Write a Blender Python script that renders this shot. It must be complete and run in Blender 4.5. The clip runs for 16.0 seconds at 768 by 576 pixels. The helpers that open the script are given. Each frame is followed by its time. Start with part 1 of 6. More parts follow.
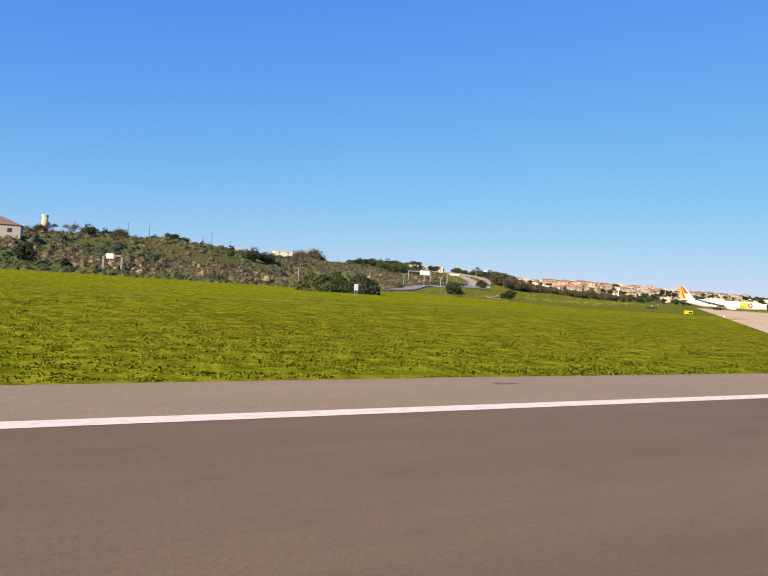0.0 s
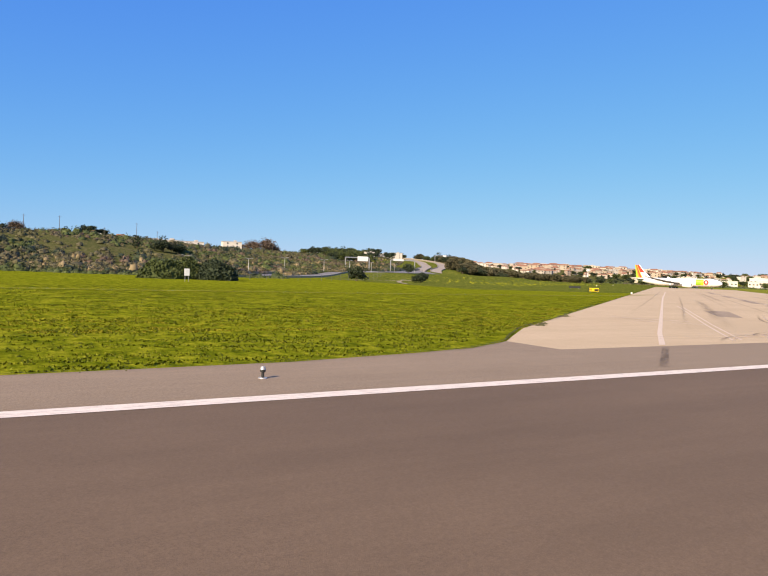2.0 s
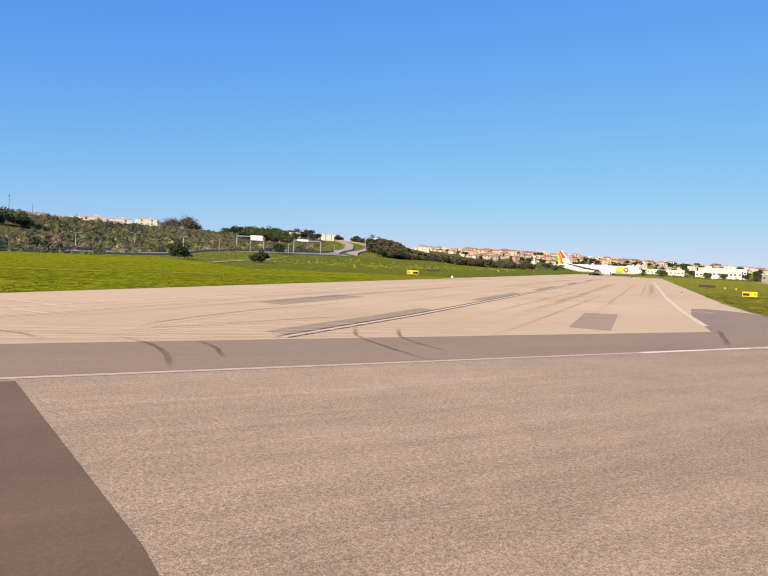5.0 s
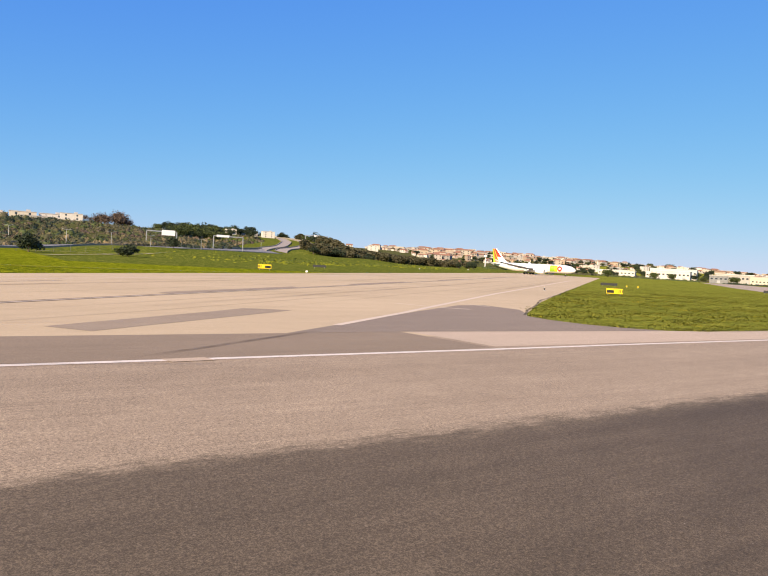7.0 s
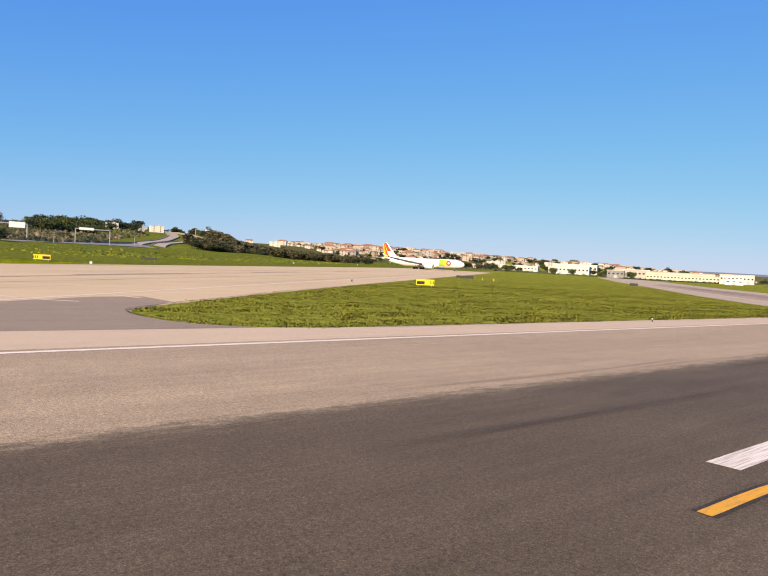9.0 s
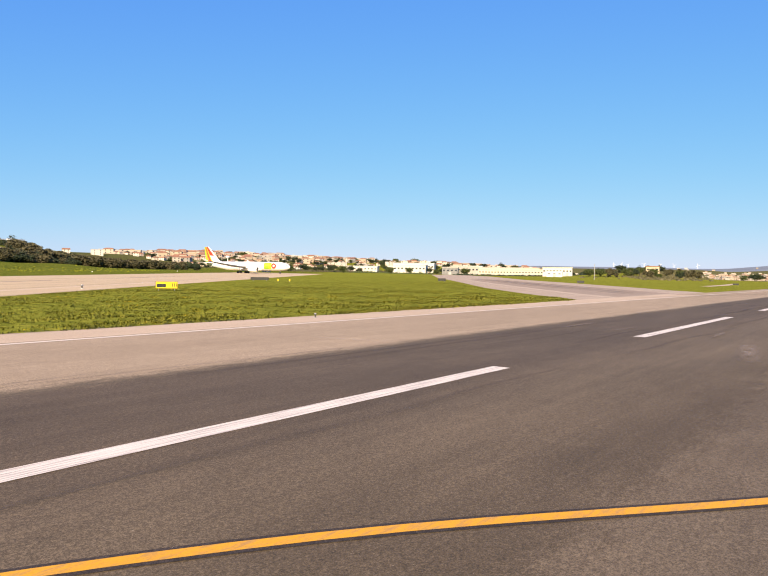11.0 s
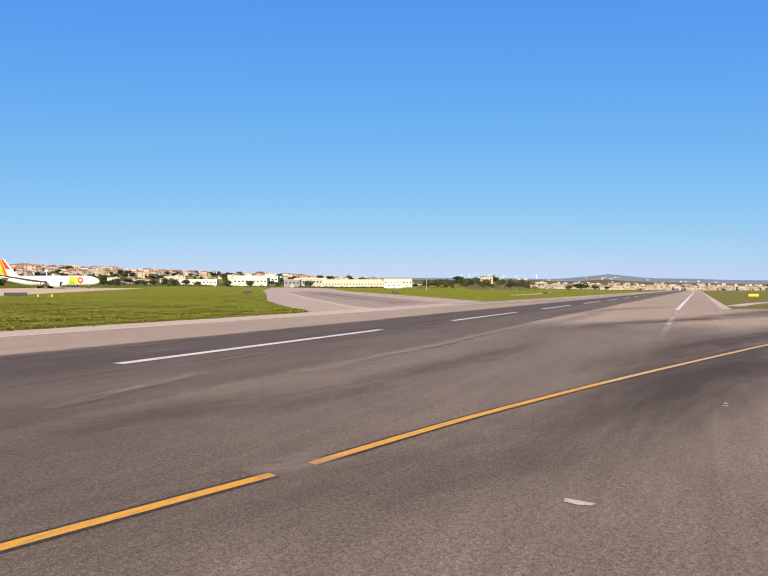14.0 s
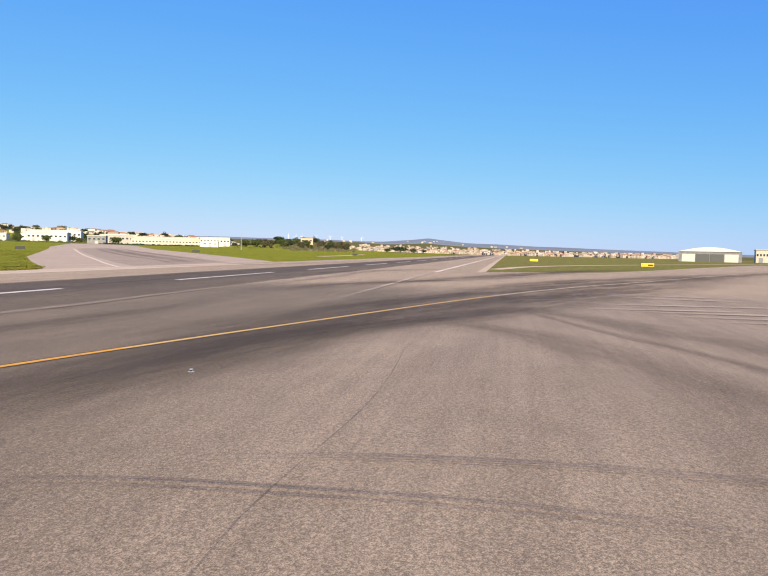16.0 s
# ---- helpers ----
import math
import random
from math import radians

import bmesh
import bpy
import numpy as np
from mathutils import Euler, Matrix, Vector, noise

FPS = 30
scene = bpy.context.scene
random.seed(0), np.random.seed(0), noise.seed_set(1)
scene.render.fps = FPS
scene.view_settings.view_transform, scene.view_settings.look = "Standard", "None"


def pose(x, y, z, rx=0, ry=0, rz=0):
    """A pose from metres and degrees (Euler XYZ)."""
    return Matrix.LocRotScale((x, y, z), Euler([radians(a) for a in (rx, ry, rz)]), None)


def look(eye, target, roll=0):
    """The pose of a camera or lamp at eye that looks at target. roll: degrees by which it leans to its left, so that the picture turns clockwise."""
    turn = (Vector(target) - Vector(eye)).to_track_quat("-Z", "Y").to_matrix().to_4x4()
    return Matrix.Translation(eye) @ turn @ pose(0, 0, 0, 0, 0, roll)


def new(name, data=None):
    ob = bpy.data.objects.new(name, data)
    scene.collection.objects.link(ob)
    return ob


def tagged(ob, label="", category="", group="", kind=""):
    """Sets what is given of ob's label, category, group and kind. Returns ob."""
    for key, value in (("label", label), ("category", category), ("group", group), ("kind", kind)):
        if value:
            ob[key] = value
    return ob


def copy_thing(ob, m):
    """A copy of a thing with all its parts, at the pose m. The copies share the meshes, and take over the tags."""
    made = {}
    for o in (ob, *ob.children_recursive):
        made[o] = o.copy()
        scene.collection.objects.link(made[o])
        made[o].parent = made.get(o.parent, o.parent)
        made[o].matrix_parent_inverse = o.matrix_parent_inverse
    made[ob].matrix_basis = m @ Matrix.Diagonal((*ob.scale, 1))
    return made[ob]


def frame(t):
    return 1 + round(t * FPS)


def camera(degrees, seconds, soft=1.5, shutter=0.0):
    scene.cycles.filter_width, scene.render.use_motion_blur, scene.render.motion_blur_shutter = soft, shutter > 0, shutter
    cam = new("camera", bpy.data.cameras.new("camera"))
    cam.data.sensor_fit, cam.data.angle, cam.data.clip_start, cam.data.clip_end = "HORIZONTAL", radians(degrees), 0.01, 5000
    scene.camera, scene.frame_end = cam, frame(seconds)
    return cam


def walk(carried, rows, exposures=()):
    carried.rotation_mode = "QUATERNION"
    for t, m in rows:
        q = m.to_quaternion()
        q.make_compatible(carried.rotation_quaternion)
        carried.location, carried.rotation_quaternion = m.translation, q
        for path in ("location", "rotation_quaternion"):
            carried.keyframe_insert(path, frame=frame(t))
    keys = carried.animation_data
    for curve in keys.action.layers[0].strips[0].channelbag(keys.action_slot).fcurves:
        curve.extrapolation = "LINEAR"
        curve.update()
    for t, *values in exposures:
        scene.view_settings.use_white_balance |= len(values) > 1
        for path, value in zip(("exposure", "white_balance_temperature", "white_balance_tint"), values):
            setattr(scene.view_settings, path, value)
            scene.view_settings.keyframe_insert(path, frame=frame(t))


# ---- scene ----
cam = camera(60.0, 16.0, soft=1.2)
PATH = [
    (0, (21.89, 4.671, 3.679), (22.865, 6.417, 3.681), 3.7),
    (0.5, (32.009, 5.009, 3.624), (32.992, 6.751, 3.636), 3.4),
    (1, (41.641, 4.753, 3.62), (42.627, 6.494, 3.619), 2.5),
    (1.5, (51.495, 4.253, 3.530), (52.484, 5.991, 3.515), 1.9),
    (2, (61.672, 4.077, 3.506), (62.67, 5.81, 3.479), 1.9),
    (2.5, (71.737, 4.013, 3.500), (72.737, 5.744, 3.467), 2.8),
    (3, (82.009, 3.136, 3.560), (83.012, 4.865, 3.505), 4.1),
    (3.5, (91.355, 2.212, 3.660), (92.366, 3.936, 3.592), 4.6),
    (4, (99.976, 1.443, 3.756), (100.99, 3.166, 3.688), 4.1),
    (4.5, (108.999, -0.063, 4.000), (110.026, 1.651, 3.928), 4.0),
    (4.7, (112.813, -0.721, 4.173), (113.85, 0.988, 4.101), 3.2),
    (6.8, (149.958, -4.205, 4.207), (151.059, -2.537, 4.138), 3.4),
    (7, (153.189, -4.12, 4.199), (154.304, -2.462, 4.132), 3.2),
    (7.5, (161.063, -4.417, 4.081), (162.218, -2.786, 4.011), 2.9),
    (8, (168.916, -4.932, 4.037), (170.124, -3.339, 3.968), 3.1),
    (8.5, (176.575, -5.782, 4.036), (177.828, -4.224, 3.969), 3.1),
    (9, (184.679, -5.957, 4.025), (185.972, -4.433, 3.962), 3.0),
    (9.5, (190.418, -7.298, 3.928), (191.756, -5.812, 3.888), 2.9),
    (10, (196.28, -8.412, 3.712), (197.692, -6.996, 3.686), 2.4),
    (10.2, (198.201, -9.086, 3.771), (199.68, -7.74, 3.72), 1.8),
    (12.3, (215.502, -17.605, 3.483), (217.158, -16.483, 3.483), -0.4),
    (12.5, (216.923, -18.378, 3.555), (218.597, -17.284, 3.555), -0.7),
    (13, (219.3, -20.755, 3.675), (221.011, -19.719, 3.669), -0.6),
    (13.5, (222.044, -22.924, 3.671), (223.799, -21.964, 3.672), -0.4),
    (14, (224.39, -25.11, 3.641), (226.199, -24.258, 3.643), 0.0),
    (14.5, (226.237, -27.467, 3.64), (228.087, -26.709, 3.586), 1.0),
    (15, (227.973, -29.813, 3.572), (229.862, -29.164, 3.462), 1.5),
    (15.5, (229.279, -32.098, 3.514), (231.207, -31.577, 3.399), 1.7),
    (16, (230.337, -34.547, 3.5), (232.301, -34.185, 3.39), 1.2),
]
walk(cam, [(t, look(eye, target, roll)) for t, eye, target, roll in PATH],
     exposures=[(0, 0.92, 7000, 14), (4.5, 0.92, 7000, 14), (8, 0.9, 7000, 14), (9, 0.88, 7050, 14), (10, 0.95, 7250, 14), (12.5, 1.2, 7350, 14), (13.1, 1.17, 7200, 14), (13.5, 0.95, 6800, 13), (14, 0.88, 6700, 13), (15, 0.9, 6600, 12), (16, 0.98, 6650, 11)])

# ---- daylight: low warm sun behind and to the left, clear blue sky ----
SUN_DIR = Vector((-0.80, -0.42, 0.50)).normalized()
world = bpy.data.worlds.new("sky")
scene.world = world
world.use_nodes = True
wn = world.node_tree.nodes
wl = world.node_tree.links
wn.clear()
sky = wn.new("ShaderNodeTexSky")
sky.sky_type = "NISHITA"
sky.sun_disc = False
sky.sun_elevation = math.asin(SUN_DIR.z)
sky.sun_rotation = math.atan2(SUN_DIR.x, SUN_DIR.y)
sky.altitude = 100
sky.air_density = 1.0
sky.dust_density = 0.15
sky.ozone_density = 2.0
wbg = wn.new("ShaderNodeBackground")
wbg.inputs["Strength"].default_value = 0.105
wout = wn.new("ShaderNodeOutputWorld")
# thin haze: each colour of the sky levels off towards the horizon
haze = wn.new("ShaderNodeVectorMath")
haze.operation = "ADD"
haze.inputs[1].default_value = (220, 7, 0.5)
level = wn.new("ShaderNodeVectorMath")
level.operation = "DIVIDE"
gain = wn.new("ShaderNodeVectorMath")
gain.operation = "MULTIPLY"
gain.inputs[1].default_value = (62.5, 5.95, 4.98)
wl.new(sky.outputs[0], haze.inputs[0])
wl.new(sky.outputs[0], level.inputs[0])
wl.new(haze.outputs[0], level.inputs[1])
wl.new(level.outputs[0], gain.inputs[0])
wl.new(gain.outputs[0], wbg.inputs[0])
wl.new(wbg.outputs[0], wout.inputs[0])
sun = new("sun", bpy.data.lights.new("sun", "SUN"))
sun.data.energy = 4.6
sun.data.angle = radians(0.6)
sun.data.color = (1.0, 0.835, 0.60)
sun.matrix_world = look((0, 0, 300), Vector((0, 0, 300)) - SUN_DIR)


# ---- materials ----
def material(name):
    m = bpy.data.materials.new(name)
    m.use_nodes = True
    nt = m.node_tree
    return m, nt, nt.nodes["Principled BSDF"]


def tex_noise(nt, scale, detail=3.0, rough=0.6, stretch=None, coord="Object"):
    tc = nt.nodes.new("ShaderNodeTexCoord")
    n = nt.nodes.new("ShaderNodeTexNoise")
    n.inputs["Scale"].default_value = scale
    n.inputs["Detail"].default_value = detail
    n.inputs["Roughness"].default_value = rough
    if stretch:
        mp = nt.nodes.new("ShaderNodeMapping")
        mp.inputs["Scale"].default_value = stretch
        nt.links.new(tc.outputs[coord], mp.inputs[0])
        nt.links.new(mp.outputs[0], n.inputs["Vector"])
    else:
        nt.links.new(tc.outputs[coord], n.inputs["Vector"])
    return n.outputs["Fac"]


def ramp(nt, fac, stops):
    r = nt.nodes.new("ShaderNodeValToRGB")
    while len(r.color_ramp.elements) < len(stops):
        r.color_ramp.elements.new(0.5)
    for e, (p, c) in zip(r.color_ramp.elements, stops):
        e.position = p
        e.color = (*c, 1) if len(c) == 3 else c
    nt.links.new(fac, r.inputs[0])
    return r.outputs[0]


def mix(nt, fac, a, b, mode="MIX"):
    n = nt.nodes.new("ShaderNodeMix")
    n.data_type = "RGBA"
    n.blend_type = mode
    for sock, v in ((n.inputs[0], fac), (n.inputs[6], a), (n.inputs[7], b)):
        if isinstance(v, (int, float)):
            sock.default_value = v
        elif isinstance(v, tuple):
            sock.default_value = (*v, 1)
        else:
            nt.links.new(v, sock)
    return n.outputs[2]


def bump(nt, bsdf, height, strength=0.3, dist=0.02):
    b = nt.nodes.new("ShaderNodeBump")
    b.inputs["Strength"].default_value = strength
    b.inputs["Distance"].default_value = dist
    nt.links.new(height, b.inputs["Height"])
    nt.links.new(b.outputs[0], bsdf.inputs["Normal"])


def grey(v):
    return (v, v, v)


def plain(name, col, rough=0.6, metal=0.0, var=0.12, scale=3.0):
    m, nt, b = material(name)
    f = tex_noise(nt, scale, 4)
    b.inputs["Roughness"].default_value = rough
    b.inputs["Metallic"].default_value = metal
    lo = tuple(c * (1 - var) for c in col)
    hi = tuple(min(1, c * (1 + var)) for c in col)
    nt.links.new(ramp(nt, f, [(0.3, lo), (0.7, hi)]), b.inputs["Base Color"])
    return m


def ramp_range(nt, val, a, b):
    r = nt.nodes.new("ShaderNodeMapRange")
    r.interpolation_type = "SMOOTHSTEP"
    nt.links.new(val, r.inputs["Value"])
    r.inputs["From Min"].default_value = a
    r.inputs["From Max"].default_value = b
    return r.outputs["Result"]


def asphalt(name, dark, light, streak=0.5, rough=0.85, grain=0.5, lane=False):
    """Worn asphalt: long streaks along the runway, blotches, and stone grain."""
    m, nt, b = material(name)
    big = tex_noise(nt, 0.05, 5, 0.6, (0.35, 1.6, 1))
    blot = tex_noise(nt, 0.35, 5, 0.65, (0.25, 1.0, 1))
    col = mix(nt, streak, ramp(nt, big, [(0.33, dark), (0.68, light)]), ramp(nt, blot, [(0.3, dark), (0.72, light)]))
    if lane:
        # rubber laid down along the landing lane: a grey zone towards the exit, the lane, and its darkest half
        tc = nt.nodes.new("ShaderNodeTexCoord")
        sep = nt.nodes.new("ShaderNodeSeparateXYZ")
        nt.links.new(tc.outputs["Object"], sep.inputs[0])
        wob = tex_noise(nt, 0.08, 4, 0.6, (0.3, 1.2, 1))
        ragged = tex_noise(nt, 2.2, 9, 0.85, (0.35, 1.0, 1))

        def shifted(axis, amount, fine):
            w1 = nt.nodes.new("ShaderNodeMath")
            w1.operation = "MULTIPLY_ADD"
            w1.inputs[1].default_value = amount
            nt.links.new(wob, w1.inputs[0])
            nt.links.new(sep.outputs[axis], w1.inputs[2])
            w2 = nt.nodes.new("ShaderNodeMath")
            w2.operation = "MULTIPLY_ADD"
            w2.inputs[1].default_value = fine
            nt.links.new(ragged, w2.inputs[0])
            nt.links.new(w1.outputs[0], w2.inputs[2])
            w3 = nt.nodes.new("ShaderNodeMath")
            w3.operation = "SUBTRACT"
            w3.inputs[1].default_value = 0.5 * (amount + fine)
            nt.links.new(w2.outputs[0], w3.inputs[0])
            return w3.outputs[0]

        yy, xx = shifted(1, 1.6, 4.2), shifted(0, 8.0, 6.0)
        reach = ramp_range(nt, xx, 304.0, 286.0)
        onset, dark_onset = ramp_range(nt, xx, 132.0, 156.0), ramp_range(nt, xx, 140.0, 186.0)
        for hi0, hi1, lo0, lo1, dk, lt, along in (
                (-12.0, -20.0, -400.0, -300.0, (0.236, 0.180, 0.117), (0.318, 0.245, 0.161), reach),
                (-6.0, -10.0, -31.0, -25.0, (0.158, 0.121, 0.075), (0.220, 0.169, 0.106), reach),
                (9.7, 8.6, -9.4, -8.4, (0.112, 0.084, 0.049), (0.163, 0.122, 0.072), onset),
                (8.8, 7.9, -4.5, 0.5, (0.082, 0.060, 0.035), (0.121, 0.089, 0.053), dark_onset)):
            m1 = nt.nodes.new("ShaderNodeMath")
            m1.operation = "MULTIPLY"
            nt.links.new(ramp_range(nt, yy, hi0, hi1), m1.inputs[0])
            nt.links.new(ramp_range(nt, yy, lo0, lo1), m1.inputs[1])
            mask = m1.outputs[0]
            if along:
                m2 = nt.nodes.new("ShaderNodeMath")
                m2.operation = "MULTIPLY"
                nt.links.new(mask, m2.inputs[0])
                nt.links.new(along, m2.inputs[1])
                mask = m2.outputs[0]
            col = mix(nt, mask, col, ramp(nt, blot, [(0.3, dk), (0.72, lt)]))
    stone = tex_noise(nt, 38.0, 4, 0.8)
    patchy = tex_noise(nt, 0.6, 3, 0.6)
    col = mix(nt, grain, col, ramp(nt, stone, [(0.40, grey(0.03)), (0.5, grey(0.46)), (0.59, grey(1.0))]), "OVERLAY")
    # coarse speckle of stones and worn binder
    speck = tex_noise(nt, 11.0, 3, 0.75)
    col = mix(nt, grain, col, ramp(nt, speck, [(0.37, grey(0.25)), (0.5, grey(0.49)), (0.63, grey(0.74))]), "OVERLAY")
    # fine drag streaks along the lane, and single pale stones
    drag = tex_noise(nt, 1.0, 4, 0.7, (0.05, 2.2, 1))
    col = mix(nt, min(0.4, grain), col, ramp(nt, drag, [(0.34, grey(0.40)), (0.5, grey(0.5)), (0.66, grey(0.60))]), "OVERLAY")
    chips = tex_noise(nt, 22.0, 3, 0.6)
    col = mix(nt, ramp(nt, chips, [(0.70, grey(0.0)), (0.73, grey(0.5 if grain > 0.45 else 0.0))]), col, ramp(nt, patchy, [(0.3, (0.42, 0.35, 0.26)), (0.7, (0.52, 0.44, 0.34))]))
    col = mix(nt, grain * 0.5, col, ramp(nt, patchy, [(0.35, grey(0.4)), (0.65, grey(0.6))]), "OVERLAY")
    nt.links.new(col, b.inputs["Base Color"])
    b.inputs["Roughness"].default_value = rough
    b.inputs["Specular IOR Level"].default_value = 0.25
    bump(nt, b, stone, 0.5, 0.015)
    return m


M_ASPH_DARK = asphalt("asphalt_resurfaced", (0.122, 0.083, 0.048), (0.190, 0.130, 0.076), 0.5, grain=0.14)
M_ASPH_OLD = asphalt("asphalt_old", (0.300, 0.224, 0.137), (0.405, 0.307, 0.192), grain=0.47, lane=True)
M_SHOULDER = asphalt("asphalt_shoulder", (0.238, 0.177, 0.108), (0.298, 0.224, 0.140), grain=0.22)
M_SHOULDER_PALE = asphalt("asphalt_shoulder_pale", (0.46, 0.352, 0.232), (0.55, 0.422, 0.284), grain=0.2)
M_PATCH = asphalt("asphalt_patch", (0.235, 0.181, 0.122), (0.285, 0.220, 0.150), grain=0.3)
M_CONCRETE = asphalt("concrete_taxiway", (0.462, 0.350, 0.200), (0.575, 0.442, 0.262), 0.4, grain=0.18)
M_SIDE = asphalt("asphalt_side_taxiway", (0.36, 0.278, 0.190), (0.46, 0.360, 0.252), grain=0.3)
M_SIDE_LANE = asphalt("asphalt_side_lane", (0.285, 0.216, 0.148), (0.36, 0.277, 0.192), grain=0.3)
M_REPAIR = asphalt("concrete_repair", (0.29, 0.222, 0.140), (0.36, 0.276, 0.178), grain=0.25)
M_SEAM = asphalt("weathered_sealant", (0.105, 0.078, 0.050), (0.16, 0.12, 0.078), grain=0.2)
M_CRACK = asphalt("joint_sealant", (0.035, 0.028, 0.022), (0.06, 0.046, 0.036))


def paint(name, col, worn, stretch=(0.5, 2.5)):
    m, nt, b = material(name)
    f = tex_noise(nt, 3.0, 6, 0.75, (*stretch, 1))
    g = tex_noise(nt, 30.0, 3, 0.7)
    under = (0.2, 0.15, 0.12)
    c = mix(nt, ramp(nt, f, [(0.47, grey(0)), (0.68, grey(worn))]), col, under)
    c = mix(nt, 0.25, c, ramp(nt, g, [(0.3, grey(0.3)), (0.6, grey(1))]), "MULTIPLY")
    nt.links.new(c, b.inputs["Base Color"])
    b.inputs["Roughness"].default_value = 0.7
    return m


M_WHITE_LINE = paint("white_marking", (0.82, 0.72, 0.57), 0.5)
M_FAINT_LINE = paint("faded_white_marking", (0.56, 0.45, 0.33), 0.5)
M_STRIP_LINE = paint("pale_strip_marking", (0.72, 0.58, 0.40), 0.4)
M_YELLOW_LINE = paint("yellow_marking", (0.74, 0.35, 0.008), 0.55)
M_YELLOW_PALE = paint("faded_yellow_marking", (0.68, 0.52, 0.32), 0.7)
M_YELLOW_WORN = paint("worn_yellow_marking", (0.72, 0.43, 0.10), 0.6)
M_DASH_LINE = paint("streaky_white_marking", (0.78, 0.70, 0.57), 1.0, (0.12, 5.0))


def grass_material(name, a, b_, c, far=False):
    """Grass in three scales: broad tints, drawn-out mottling of bloom and dry stalks, and tufts."""
    m, nt, b = material(name)
    f1 = tex_noise(nt, 0.03, 4, 0.6)
    f2 = tex_noise(nt, 0.9, 6, 0.72, (1.0, 0.55, 1))
    f3 = tex_noise(nt, 4.5, 5, 0.8, (0.6, 1, 1))
    f4 = tex_noise(nt, 0.14, 5, 0.7, (0.3, 1.2, 1))
    col = mix(nt, 0.8, ramp(nt, f1, [(0.35, a), (0.65, b_)]), ramp(nt, f2, [(0.38, a), (0.5, b_), (0.64, c)]))
    col = mix(nt, ramp(nt, f4, [(0.55, grey(0)), (0.72, grey(0.5))]), col, c)
    col = mix(nt, 0.85, col, ramp(nt, f3, [(0.3, grey(0.12)), (0.7, grey(0.86))]), "OVERLAY")
    nt.links.new(col, b.inputs["Base Color"])
    b.inputs["Roughness"].default_value = 1.0
    b.inputs["Specular IOR Level"].default_value = 0.0
    bump(nt, b, f3, 1.0, 0.12)
    return m


M_GRASS = grass_material("meadow_grass", (0.076, 0.103, 0.0055), (0.176, 0.200, 0.0088), (0.33, 0.325, 0.022))
M_GRASS_ISLAND = grass_material("island_turf", (0.098, 0.117, 0.018), (0.198, 0.212, 0.028), (0.35, 0.335, 0.055))
M_GRASS_SWELL = grass_material("rough_pasture", (0.056, 0.080, 0.013), (0.118, 0.140, 0.020), (0.25, 0.245, 0.045))
M_GRASS_DRY = grass_material("dry_field_grass", (0.115, 0.120, 0.030), (0.185, 0.175, 0.055), (0.29, 0.25, 0.10))
M_SCRUB = grass_material("scrub_slope_earth", (0.052, 0.068, 0.018), (0.100, 0.106, 0.034), (0.17, 0.14, 0.07))
M_FAR = grass_material("far_land", (0.07, 0.085, 0.03), (0.13, 0.125, 0.05), (0.19, 0.16, 0.08))
# the blue-grey of distance haze is put into the far hills' base colour
M_MOUNT_HAZE = plain("hazed_far_mountain", (0.155, 0.18, 0.20), 1.0, var=0.2, scale=0.004)


# ---- mesh helpers ----
def mesh_of(name, bm, mat):
    me = bpy.data.meshes.new(name)
    bm.to_mesh(me)
    bm.free()
    for mm in (mat if isinstance(mat, (list, tuple)) else [mat]):
        me.materials.append(mm)
    return me


def part(name, bm, mat, parent=None, label="", smooth=False):
    ob = new(name, mesh_of(name, bm, mat))
    if smooth:
        for p in ob.data.polygons:
            p.use_smooth = True
    if parent:
        ob.parent = parent
    if label:
        tagged(ob, label=label)
    return ob


def empty(name, m, label, category, group="", kind=""):
    e = new(name)
    e.matrix_world = m
    return tagged(e, label, category, group, kind)


def box(bm, cx, cy, cz, sx, sy, sz, rz=0.0, bevel=0.0):
    r = bmesh.ops.create_cube(bm, size=1, matrix=pose(cx, cy, cz, 0, 0, rz) @ Matrix.Diagonal((sx, sy, sz, 1)))
    if bevel:
        es = {e for v in r["verts"] for e in v.link_edges}
        bmesh.ops.bevel(bm, geom=list(es), offset=bevel, segments=2, affect="EDGES", profile=0.5)
    return r["verts"]


def tube(bm, a, b, r1, r2, seg=8, caps=True):
    a, b = Vector(a), Vector(b)
    d = b - a
    m = Matrix.Translation((a + b) / 2) @ d.to_track_quat("Z", "Y").to_matrix().to_4x4()
    return bmesh.ops.create_cone(bm, cap_ends=caps, segments=seg, radius1=r1, radius2=r2, depth=d.length, matrix=m)["verts"]


def smooth01(t):
    t = min(1.0, max(0.0, t))
    return t * t * (3 - 2 * t)


def interp(x, xs, ys):
    return float(np.interp(x, xs, ys))


# ---- lie of the land ----
def field(x, y):
    """The airfield itself: level at the runway, rising gently to the left."""
    return 0.0135 * max(0.0, min(y, 900.0) - 45.0)


HILL_X = (-900, -200, 0, 100, 200, 300, 400, 480, 560, 700, 850, 1100, 1600)
HILL_FOOT = (225, 225, 225, 211, 255, 330, 430, 500, 540, 600, 590, 450, 450)
HILL_TOP = (420, 340, 330, 400, 540, 580, 640, 690, 720, 800, 780, 640, 640)
HILL_UP = (15, 15, 14, 18, 16.5, 17, 16.5, 17, 16, 17, 20, 15, 14)


